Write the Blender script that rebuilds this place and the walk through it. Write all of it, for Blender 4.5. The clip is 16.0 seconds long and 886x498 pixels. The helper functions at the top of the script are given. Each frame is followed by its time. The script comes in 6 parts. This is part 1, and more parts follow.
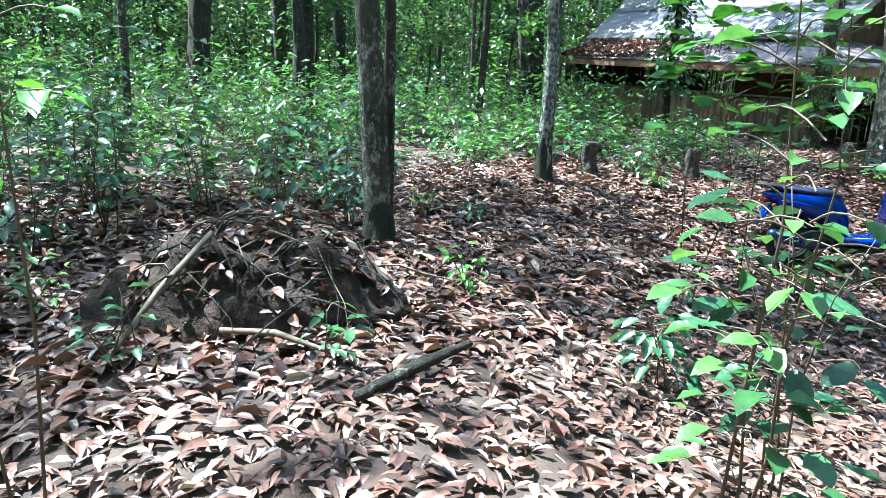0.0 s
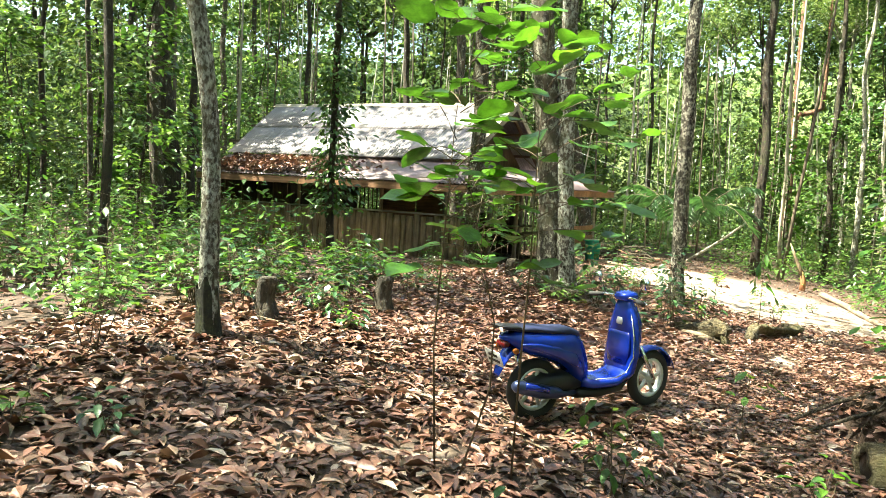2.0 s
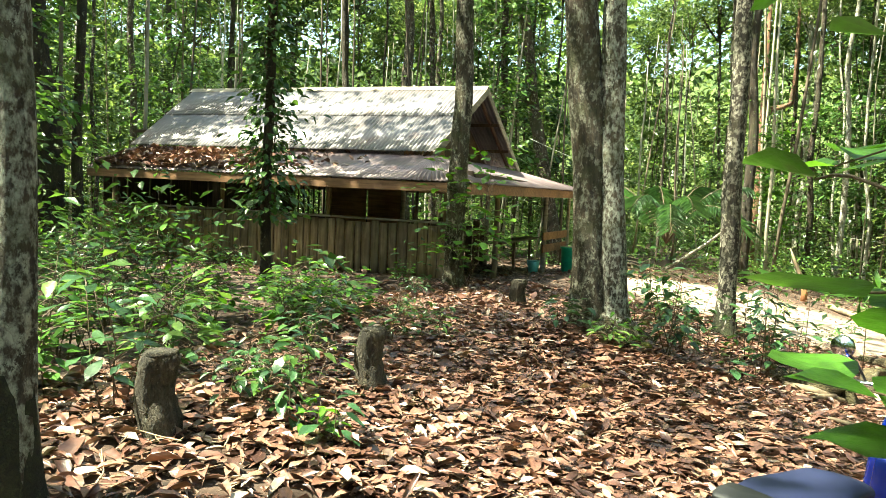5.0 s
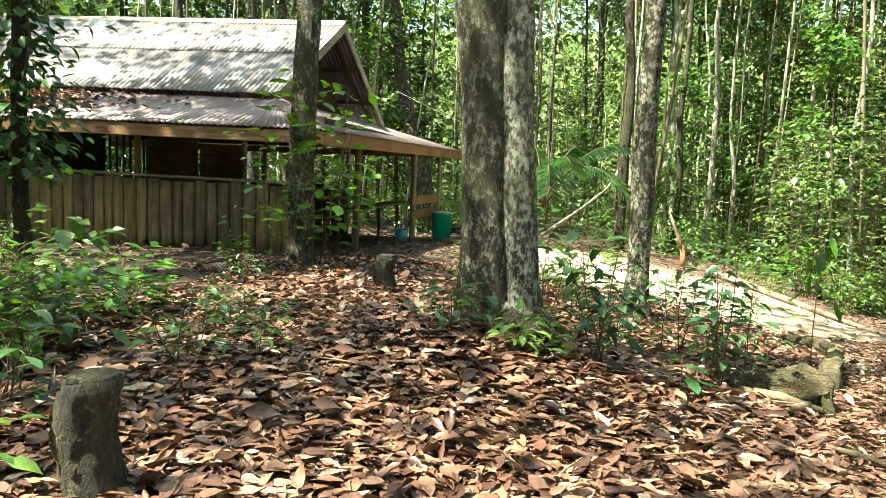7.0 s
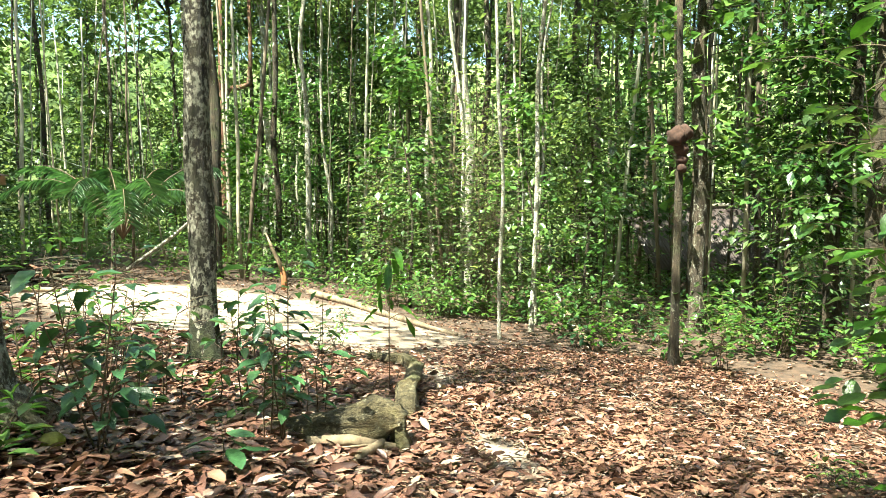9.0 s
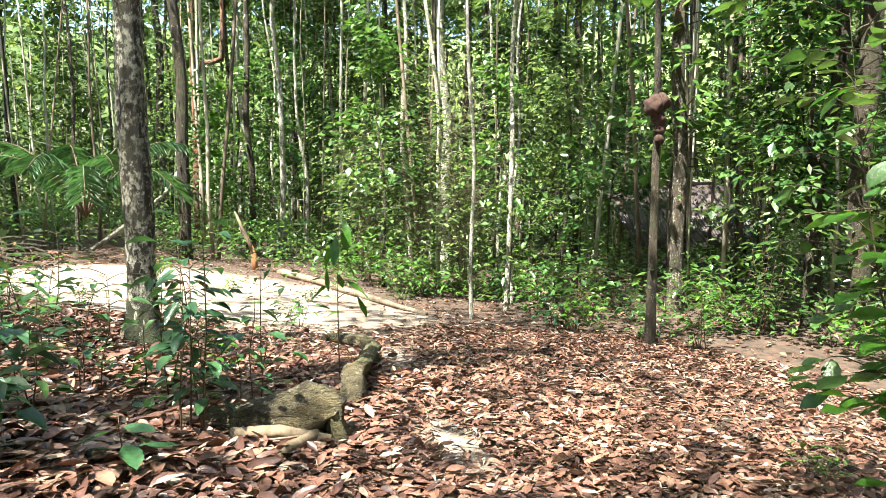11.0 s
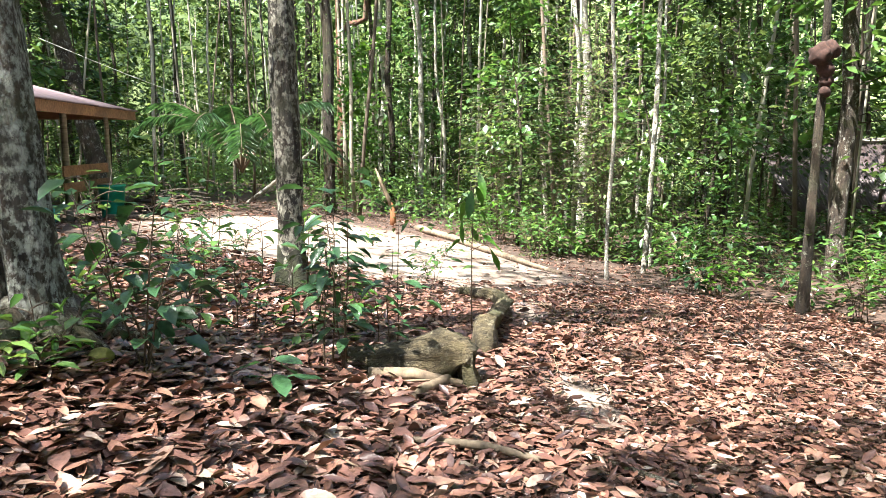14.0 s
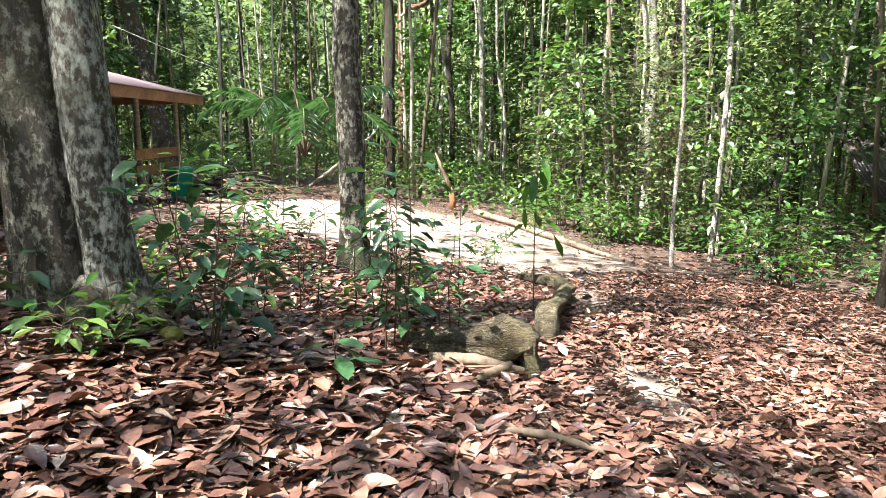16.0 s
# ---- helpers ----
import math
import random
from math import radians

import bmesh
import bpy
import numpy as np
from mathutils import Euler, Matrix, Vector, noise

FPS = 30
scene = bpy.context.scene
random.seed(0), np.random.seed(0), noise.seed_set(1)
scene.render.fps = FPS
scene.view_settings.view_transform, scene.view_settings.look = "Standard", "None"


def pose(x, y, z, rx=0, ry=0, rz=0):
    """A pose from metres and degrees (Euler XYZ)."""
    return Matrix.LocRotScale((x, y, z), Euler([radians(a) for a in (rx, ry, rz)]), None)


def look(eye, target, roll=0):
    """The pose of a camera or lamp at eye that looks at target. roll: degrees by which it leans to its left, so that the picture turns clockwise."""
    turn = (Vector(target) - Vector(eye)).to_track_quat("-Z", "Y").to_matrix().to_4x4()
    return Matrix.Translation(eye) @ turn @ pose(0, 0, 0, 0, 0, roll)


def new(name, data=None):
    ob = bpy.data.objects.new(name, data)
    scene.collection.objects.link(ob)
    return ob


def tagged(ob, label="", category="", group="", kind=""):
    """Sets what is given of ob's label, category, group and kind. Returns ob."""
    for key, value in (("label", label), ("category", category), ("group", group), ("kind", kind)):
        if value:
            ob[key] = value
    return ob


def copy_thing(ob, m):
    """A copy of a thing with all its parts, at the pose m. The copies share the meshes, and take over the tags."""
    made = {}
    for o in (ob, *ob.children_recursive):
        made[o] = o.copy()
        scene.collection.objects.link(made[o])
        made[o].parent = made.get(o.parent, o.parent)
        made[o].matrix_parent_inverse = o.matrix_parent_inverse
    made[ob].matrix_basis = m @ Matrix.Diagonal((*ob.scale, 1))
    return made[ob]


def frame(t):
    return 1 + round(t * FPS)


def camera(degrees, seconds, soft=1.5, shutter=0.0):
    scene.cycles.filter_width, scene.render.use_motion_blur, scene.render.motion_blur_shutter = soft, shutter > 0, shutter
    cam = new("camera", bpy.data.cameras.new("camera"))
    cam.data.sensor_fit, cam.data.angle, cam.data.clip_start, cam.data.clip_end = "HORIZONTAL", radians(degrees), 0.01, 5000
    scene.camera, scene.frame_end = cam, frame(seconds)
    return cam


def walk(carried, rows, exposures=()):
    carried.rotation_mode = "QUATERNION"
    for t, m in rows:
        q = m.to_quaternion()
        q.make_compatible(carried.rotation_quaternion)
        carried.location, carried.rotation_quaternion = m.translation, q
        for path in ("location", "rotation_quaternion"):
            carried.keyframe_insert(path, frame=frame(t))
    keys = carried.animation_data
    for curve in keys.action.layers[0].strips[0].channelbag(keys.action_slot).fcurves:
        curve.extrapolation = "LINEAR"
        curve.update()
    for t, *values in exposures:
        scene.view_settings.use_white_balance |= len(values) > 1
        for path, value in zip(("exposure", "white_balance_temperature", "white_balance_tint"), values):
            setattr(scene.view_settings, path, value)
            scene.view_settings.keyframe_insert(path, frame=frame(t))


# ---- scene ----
cam = camera(65.6, 16.0, soft=0.65)
PATH = [
    (0, (2.203, -0.327, 1.695), (0.611, 0.771, 1.187), 2.4),
    (0.3, (1.871, -0.222, 1.709), (0.378, 1.054, 1.332), 2.6),
    (0.5, (1.712, -0.128, 1.71), (0.287, 1.242, 1.407), 2.6),
    (0.7, (1.591, -0.015, 1.703), (0.233, 1.431, 1.448), 2.2),
    (1, (1.379, 0.162, 1.732), (0.128, 1.71, 1.533), 2.7),
    (1.5, (0.956, 0.447, 1.69), (-0.102, 2.138, 1.541), 2.7),
    (1.6, (0.878, 0.523, 1.691), (-0.144, 2.237, 1.555), 2.7),
    (2, (0.584, 0.843, 1.702), (-0.299, 2.631, 1.56), 2.7),
    (2.5, (0.253, 1.29, 1.681), (-0.469, 3.15, 1.544), 2.4),
    (3, (-0.092, 1.709, 1.694), (-0.781, 3.583, 1.571), 2.4),
    (3.2, (-0.24, 1.882, 1.707), (-0.993, 3.731, 1.597), 2.5),
    (5.3, (-1.478, 3.524, 1.638), (-2.147, 5.404, 1.506), 2.4),
    (5.5, (-1.554, 3.675, 1.636), (-2.183, 5.567, 1.477), 2.8),
    (6, (-1.642, 4.128, 1.488), (-2.119, 6.06, 1.287), 2.3),
    (6.5, (-1.755, 4.804, 1.455), (-2.082, 6.765, 1.238), 1.9),
    (7, (-1.875, 5.391, 1.495), (-2.191, 7.356, 1.294), 2.3),
    (7.5, (-1.808, 5.789, 1.506), (-1.967, 7.775, 1.338), 2.3),
    (8, (-1.632, 6.174, 1.554), (-1.378, 8.152, 1.399), 1.0),
    (8.2, (-1.518, 6.284, 1.56), (-1.059, 8.224, 1.4), 0.6),
    (8.5, (-1.395, 6.363, 1.507), (-0.75, 8.253, 1.406), 0.2),
    (10.8, (-0.892, 6.698, 1.361), (-0.065, 8.511, 1.195), -0.8),
    (11, (-0.86, 6.727, 1.352), (-0.087, 8.564, 1.183), -0.7),
    (11.5, (-0.743, 6.703, 1.4), (-0.205, 8.621, 1.215), -0.4),
    (12, (-0.811, 6.677, 1.309), (-0.441, 8.634, 1.122), -0.0),
    (12.5, (-0.82, 6.657, 1.329), (-0.45, 8.612, 1.125), -0.1),
    (13, (-0.84, 6.665, 1.325), (-0.412, 8.606, 1.099), -0.1),
    (13.5, (-0.861, 6.688, 1.318), (-0.425, 8.623, 1.065), -0.2),
    (14, (-0.865, 6.708, 1.307), (-0.468, 8.648, 1.028), -0.4),
    (14.5, (-0.885, 6.733, 1.281), (-0.557, 8.684, 0.988), -0.2),
    (15, (-0.896, 6.744, 1.301), (-0.662, 8.708, 1.0), -0.4),
    (15.5, (-0.893, 6.739, 1.281), (-0.707, 8.707, 0.973), -0.4),
    (16, (-0.884, 6.764, 1.298), (-0.654, 8.724, 0.977), -0.4),
]
EXPOSURES = [(0.0, 3.2, 4850, -7), (0.7, 3.48, 5300, -3), (1.5, 3.4, 6900, -4), (3.0, 3.2, 7200, -8), (5.5, 3.14, 7400, -12), (8.5, 3.04, 6900, -12), (11.0, 2.92, 6400, 0), (16.0, 2.92, 6150, 9)]
walk(cam, [(t, look(eye, target, roll)) for t, eye, target, roll in PATH], EXPOSURES)

# ---- light ----
SUN_DIR = Vector((-0.38, -0.20, 0.90)).normalized()
world = bpy.data.worlds.new("forest_sky")
scene.world = world
world.use_nodes = True
wn = world.node_tree
sky = wn.nodes.new("ShaderNodeTexSky")
sky.sky_type, sky.sun_disc = "NISHITA", False
sky.sun_elevation = math.asin(SUN_DIR.z)
sky.sun_rotation = math.atan2(SUN_DIR.x, SUN_DIR.y)
sky.air_density, sky.dust_density = 1.0, 2.5
wn.links.new(sky.outputs[0], wn.nodes["Background"].inputs[0])
wn.nodes["Background"].inputs[1].default_value = 0.08
sun = new("sun", bpy.data.lights.new("sun", "SUN"))
sun.data.energy, sun.data.angle, sun.data.color = 4.4, radians(0.53), (1.0, 0.95, 0.86)
sun.rotation_euler = SUN_DIR.to_track_quat("Z", "Y").to_euler()


# ---- materials ----


def ramp(nt, stops, fac=None, constant=False):
    n = nt.nodes.new("ShaderNodeValToRGB")
    el = n.color_ramp.elements
    while len(el) < len(stops):
        el.new(0.5)
    for e, (p, c) in zip(el, stops):
        e.position, e.color = p, (*c, 1) if len(c) == 3 else c
    if constant:
        n.color_ramp.interpolation = "CONSTANT"
    if fac is not None:
        nt.links.new(fac, n.inputs[0])
    return n.outputs[0]


def noise_tex(nt, scale, detail=4.0, stretch=(1, 1, 1), coord="Object", rough=0.6):
    tc = nt.nodes.new("ShaderNodeTexCoord")
    mp = nt.nodes.new("ShaderNodeMapping")
    mp.inputs["Scale"].default_value = stretch
    nt.links.new(tc.outputs[coord], mp.inputs[0])
    n = nt.nodes.new("ShaderNodeTexNoise")
    n.inputs["Scale"].default_value, n.inputs["Detail"].default_value = scale, detail
    n.inputs["Roughness"].default_value = rough
    nt.links.new(mp.outputs[0], n.inputs["Vector"])
    return n.outputs[0]


def mix(nt, a, b, fac, mode="MIX"):
    n = nt.nodes.new("ShaderNodeMix")
    n.data_type, n.blend_type = "RGBA", mode
    for sock, v in ((n.inputs[6], a), (n.inputs[7], b), (n.inputs[0], fac)):
        if isinstance(v, (int, float)):
            sock.default_value = v
        elif isinstance(v, tuple):
            sock.default_value = (*v, 1)
        else:
            nt.links.new(v, sock)
    return n.outputs[2]


def material(name, rough=0.8, metal=0.0, coat=0.0):
    m = bpy.data.materials.new(name)
    m.use_nodes = True
    nt = m.node_tree
    b = nt.nodes["Principled BSDF"]
    b.inputs["Roughness"].default_value, b.inputs["Metallic"].default_value = rough, metal
    b.inputs["Coat Weight"].default_value = coat
    return m, nt, b


def bump(nt, b, height, strength=0.5, dist=0.02):
    n = nt.nodes.new("ShaderNodeBump")
    n.inputs["Strength"].default_value, n.inputs["Distance"].default_value = strength, dist
    nt.links.new(height, n.inputs["Height"])
    nt.links.new(n.outputs[0], b.inputs["Normal"])


def leaf_material(name, stops, glow=0.45, rough=0.45, spread=0.35):
    """Leaves: varied from leaf to leaf and from plant to plant, with light passing through the blade."""
    m, nt, b = material(name, rough)
    geo = nt.nodes.new("ShaderNodeNewGeometry")
    info = nt.nodes.new("ShaderNodeObjectInfo")
    ma = nt.nodes.new("ShaderNodeMath")
    ma.operation = "MULTIPLY_ADD"
    nt.links.new(info.outputs["Random"], ma.inputs[0])
    ma.inputs[1].default_value = spread
    sc = nt.nodes.new("ShaderNodeMath")
    sc.operation = "MULTIPLY"
    nt.links.new(geo.outputs["Random Per Island"], sc.inputs[0])
    sc.inputs[1].default_value = 1 - spread
    nt.links.new(sc.outputs[0], ma.inputs[2])
    col = ramp(nt, stops, ma.outputs[0])
    spots = ramp(nt, [(0.3, (0.6, 0.6, 0.6)), (0.7, (1.2, 1.2, 1.2))], noise_tex(nt, 26, 5))
    col = mix(nt, col, spots, 1.0, "MULTIPLY")
    nt.links.new(col, b.inputs["Base Color"])
    bump(nt, b, noise_tex(nt, 45, 4), 0.5, 0.006)
    if glow:
        tr = nt.nodes.new("ShaderNodeBsdfTranslucent")
        nt.links.new(mix(nt, col, (1.0, 1.0, 0.58), 1.0, "MULTIPLY"), tr.inputs[0])
        ms = nt.nodes.new("ShaderNodeMixShader")
        ms.inputs[0].default_value = glow
        nt.links.new(b.outputs[0], ms.inputs[1])
        nt.links.new(tr.outputs[0], ms.inputs[2])
        nt.links.new(ms.outputs[0], nt.nodes["Material Output"].inputs[0])
    return m


def bark_material(name, dark, light, lichen, moss, amount=0.52, run=(1, 1, 0.2)):
    """Furrowed bark with flakes, pale lichen spots and green moss."""
    m, nt, b = material(name, 0.9)
    streak = noise_tex(nt, 27, 10, run, rough=0.75)
    col = ramp(nt, [(0.36, dark), (0.64, light)], streak)
    blot = ramp(nt, [(0.38, (0.5, 0.5, 0.5)), (0.62, (1.25, 1.2, 1.15))], noise_tex(nt, 3.5, 5, (1, 1, 0.5)))
    col = mix(nt, col, blot, 1.0, "MULTIPLY")
    patch = ramp(nt, [(amount, (0, 0, 0)), (amount + 0.04, (1, 1, 1))], noise_tex(nt, 11, 8, (1, 1, 0.7), rough=0.75))
    fine = ramp(nt, [(0.42, (0, 0, 0)), (0.58, (1, 1, 1))], noise_tex(nt, 30, 6, (1, 1, 0.6)))
    col = mix(nt, col, lichen, mix(nt, patch, fine, 1.0, "MULTIPLY"))
    green = ramp(nt, [(0.5, (0, 0, 0)), (0.66, (0.8, 0.8, 0.8))], noise_tex(nt, 2.2, 6))
    col = mix(nt, col, moss, green)
    tc, mp, vo = nt.nodes.new("ShaderNodeTexCoord"), nt.nodes.new("ShaderNodeMapping"), nt.nodes.new("ShaderNodeTexVoronoi")
    mp.inputs["Scale"].default_value = (run[0], run[1], run[2] * 1.9)
    wob = nt.nodes.new("ShaderNodeVectorMath")
    wob.operation = "MULTIPLY_ADD"
    wob.inputs[1].default_value = (0.09, 0.09, 0.09)
    nz = nt.nodes.new("ShaderNodeTexNoise")
    nz.inputs["Scale"].default_value, nz.inputs["Detail"].default_value = 14, 5
    nt.links.new(tc.outputs["Object"], nz.inputs["Vector"])
    nt.links.new(nz.outputs["Color"], wob.inputs[0])
    nt.links.new(tc.outputs["Object"], wob.inputs[2])
    nt.links.new(wob.outputs[0], mp.inputs[0])
    nt.links.new(mp.outputs[0], vo.inputs["Vector"])
    vo.feature = "DISTANCE_TO_EDGE"
    vo.inputs["Scale"].default_value = 44
    crack = ramp(nt, [(0.0, (0.42, 0.4, 0.38)), (0.1, (0.88, 0.88, 0.88)), (0.3, (1.06, 1.06, 1.06))], vo.outputs["Distance"])
    col = mix(nt, col, crack, 0.5, "MULTIPLY")
    nt.links.new(col, b.inputs["Base Color"])
    bump(nt, b, mix(nt, streak, crack, 0.22), 1.0, 0.085)
    return m


def wood_material(name, dark, light, rough=0.75, grain=(1, 1, 12), scale=6):
    m, nt, b = material(name, rough)
    st = tuple(1.0 / max(g, 0.01) if g > 1 else 1.0 for g in grain)
    g = noise_tex(nt, scale * 4, 8, st)
    col = ramp(nt, [(0.3, dark), (0.68, light)], g)
    stain = ramp(nt, [(0.35, (0.55, 0.55, 0.55)), (0.65, (1.1, 1.1, 1.1))], noise_tex(nt, 1.4, 5))
    info = nt.nodes.new("ShaderNodeObjectInfo")
    tone = ramp(nt, [(0, (0.7, 0.7, 0.7)), (1, (1.2, 1.15, 1.1))], info.outputs["Random"])
    col = mix(nt, mix(nt, col, stain, 1.0, "MULTIPLY"), tone, 1.0, "MULTIPLY")
    nt.links.new(col, b.inputs["Base Color"])
    bump(nt, b, g, 0.5, 0.01)
    return m


def plain(name, colour, rough=0.5, metal=0.0, coat=0.0, wear=0.25, scale=12):
    m, nt, b = material(name, rough, metal, coat)
    dirt = ramp(nt, [(0.3, (1 - wear,) * 3), (0.7, (1 + wear * 0.3,) * 3)], noise_tex(nt, scale, 6))
    nt.links.new(mix(nt, colour, dirt, 1.0, "MULTIPLY"), b.inputs["Base Color"])
    return m


LITTER = leaf_material("dry_leaf", [(0.0, (0.04, 0.019, 0.015)), (0.2, (0.1, 0.046, 0.034)), (0.4, (0.185, 0.088, 0.06)), (0.54, (0.27, 0.14, 0.095)),
                                    (0.66, (0.2, 0.098, 0.072)), (0.8, (0.13, 0.062, 0.048)), (0.93, (0.31, 0.195, 0.14)), (1.0, (0.4, 0.32, 0.26))], 0.06, 0.36, 0.0)
GREEN = leaf_material("green_leaf", [(0.0, (0.024, 0.06, 0.02)), (0.4, (0.06, 0.135, 0.034)), (0.75, (0.11, 0.2, 0.048)), (1.0, (0.2, 0.29, 0.075))], 0.42, 0.3)
BRIGHT = leaf_material("young_leaf", [(0.0, (0.045, 0.13, 0.018)), (0.6, (0.1, 0.24, 0.028)), (1.0, (0.18, 0.33, 0.04))], 0.48, 0.36)
BLUISH = leaf_material("shade_leaf", [(0.0, (0.02, 0.052, 0.024)), (0.5, (0.048, 0.115, 0.045)), (1.0, (0.1, 0.195, 0.075))], 0.34, 0.3)
CANOPY = leaf_material("canopy_leaf", [(0.0, (0.026, 0.05, 0.02)), (0.4, (0.09, 0.148, 0.058)), (0.8, (0.2, 0.265, 0.108)), (1.0, (0.4, 0.45, 0.22))], 0.52, 0.26)
BARK = bark_material("mottled_bark", (0.03, 0.02, 0.014), (0.14, 0.1, 0.07), (0.42, 0.4, 0.33), (0.06, 0.06, 0.022), 0.53)
BARK_LICHEN = bark_material("lichen_bark", (0.035, 0.026, 0.018), (0.16, 0.125, 0.09), (0.56, 0.56, 0.48), (0.075, 0.085, 0.03), 0.42)
BARK_DARK = bark_material("dark_bark", (0.022, 0.015, 0.009), (0.085, 0.06, 0.036), (0.24, 0.23, 0.17), (0.05, 0.052, 0.018), 0.57)
BARK_PALE = bark_material("pale_bark", (0.32, 0.28, 0.22), (0.62, 0.58, 0.5), (0.75, 0.74, 0.68), (0.16, 0.17, 0.09), 0.5)
BARK_RED = bark_material("red_bark", (0.16, 0.07, 0.045), (0.34, 0.17, 0.11), (0.42, 0.3, 0.22), (0.12, 0.09, 0.05), 0.62)
LOGWOOD = bark_material("mossy_log_wood", (0.055, 0.042, 0.022), (0.24, 0.19, 0.1), (0.32, 0.27, 0.17), (0.12, 0.115, 0.042), 0.55, (0.25, 1, 1))
BARK_FLAKE = bark_material("flaking_bark", (0.012, 0.009, 0.006), (0.075, 0.054, 0.036), (0.5, 0.46, 0.37), (0.05, 0.05, 0.02), 0.46)
BARK_OLD = bark_material("old_mossy_bark", (0.03, 0.022, 0.015), (0.15, 0.115, 0.078), (0.42, 0.4, 0.31), (0.07, 0.075, 0.026), 0.49)
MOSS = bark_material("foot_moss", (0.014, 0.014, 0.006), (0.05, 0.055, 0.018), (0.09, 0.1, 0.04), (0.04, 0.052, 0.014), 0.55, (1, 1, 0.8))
ROOTWOOD = wood_material("root_wood", (0.085, 0.058, 0.038), (0.29, 0.22, 0.145), 0.85, (1, 1, 3), 5)
SLAB = wood_material("slab_wood", (0.15, 0.1, 0.058), (0.4, 0.29, 0.18), 0.85)
PLANK = wood_material("plank_wood", (0.16, 0.075, 0.04), (0.4, 0.22, 0.12), 0.7, (12, 1, 1))
# brown planks darkened in colour for the shade under the roofs
PLANK_SHADE = wood_material("shaded_plank", (0.05, 0.03, 0.02), (0.14, 0.085, 0.055), 0.8)
GREYWOOD = wood_material("weathered_wood", (0.22, 0.19, 0.15), (0.5, 0.45, 0.37), 0.8, (12, 12, 1))
ORANGEWOOD = wood_material("split_wood", (0.2, 0.075, 0.03), (0.44, 0.2, 0.09), 0.8)


def roof_material(name, a, b_, rust):
    m, nt, b = material(name, 0.45, 0.25)
    col = ramp(nt, [(0.3, a), (0.7, b_)], noise_tex(nt, 1.3, 6))
    spots = ramp(nt, [(0.56, (0, 0, 0)), (0.66, (0.7, 0.7, 0.7))], noise_tex(nt, 3.2, 7, (1, 0.5, 1)))
    col = mix(nt, col, rust, spots)
    info = nt.nodes.new("ShaderNodeObjectInfo")
    tone = ramp(nt, [(0, (0.82, 0.8, 0.8)), (1, (1.1, 1.12, 1.12))], info.outputs["Random"])
    nt.links.new(mix(nt, col, tone, 1.0, "MULTIPLY"), b.inputs["Base Color"])
    return m


TIN = roof_material("weathered_tin", (0.105, 0.095, 0.104), (0.195, 0.175, 0.185), (0.12, 0.085, 0.08))
TIN_PALE = roof_material("pale_tin", (0.3, 0.3, 0.28), (0.42, 0.42, 0.38), (0.24, 0.22, 0.19))
TIN_RED = roof_material("reddish_tin", (0.135, 0.095, 0.102), (0.23, 0.175, 0.185), (0.11, 0.06, 0.055))

gm, nt, b = material("forest_floor", 0.95)
at_ = nt.nodes.new("ShaderNodeAttribute")
at_.attribute_name = "sand"
soil = ramp(nt, [(0.3, (0.018, 0.011, 0.008)), (0.7, (0.085, 0.048, 0.032))], noise_tex(nt, 7, 8))
sandc = ramp(nt, [(0.3, (0.2, 0.148, 0.115)), (0.7, (0.38, 0.315, 0.262))], noise_tex(nt, 2.2, 8))
# blotches darkening the sand: stains, plus leaf shadows painted into its colour
leaf_shade_stain = ramp(nt, [(0.4, (0.55, 0.5, 0.46)), (0.6, (1.1, 1.1, 1.1))], noise_tex(nt, 0.9, 9, rough=0.75))
sandc = mix(nt, sandc, leaf_shade_stain, 1.0, "MULTIPLY")
edge = mix(nt, at_.outputs["Fac"], noise_tex(nt, 3.5, 7), 0.45)
nt.links.new(mix(nt, soil, sandc, ramp(nt, [(0.36, (0, 0, 0)), (0.6, (1, 1, 1))], edge)), b.inputs["Base Color"])
bump(nt, b, noise_tex(nt, 18, 8), 0.6, 0.03)
FLOOR = gm

# ---- shapes ----


def mesh_of(name, verts, faces, mat, smooth=True):
    me = bpy.data.meshes.new(name)
    me.from_pydata([tuple(v) for v in verts], [], [tuple(f) for f in faces])
    me.materials.append(mat)
    if smooth:
        me.polygons.foreach_set("use_smooth", [True] * len(me.polygons))
    me.update()
    return me


def hang(name, me, parent, m=None, label=""):
    """One mesh object as a part of parent."""
    ob = new(name, me)
    ob.parent = parent
    if m is not None:
        ob.matrix_basis = m
    return tagged(ob, label)


def part(name, bm, mat, parent, label="", smooth=True):
    me = bpy.data.meshes.new(name)
    bm.to_mesh(me)
    bm.free()
    me.materials.append(mat)
    if smooth:
        me.polygons.foreach_set("use_smooth", [True] * len(me.polygons))
    return hang(name, me, parent, None, label)


def base(name, at, label, category, group="", kind="", turn=0.0):
    e = new(name)
    e.empty_display_size = 0.1
    e.matrix_basis = Matrix.Translation(at) @ Matrix.Rotation(turn, 4, "Z")
    return tagged(e, label, category, group, kind)


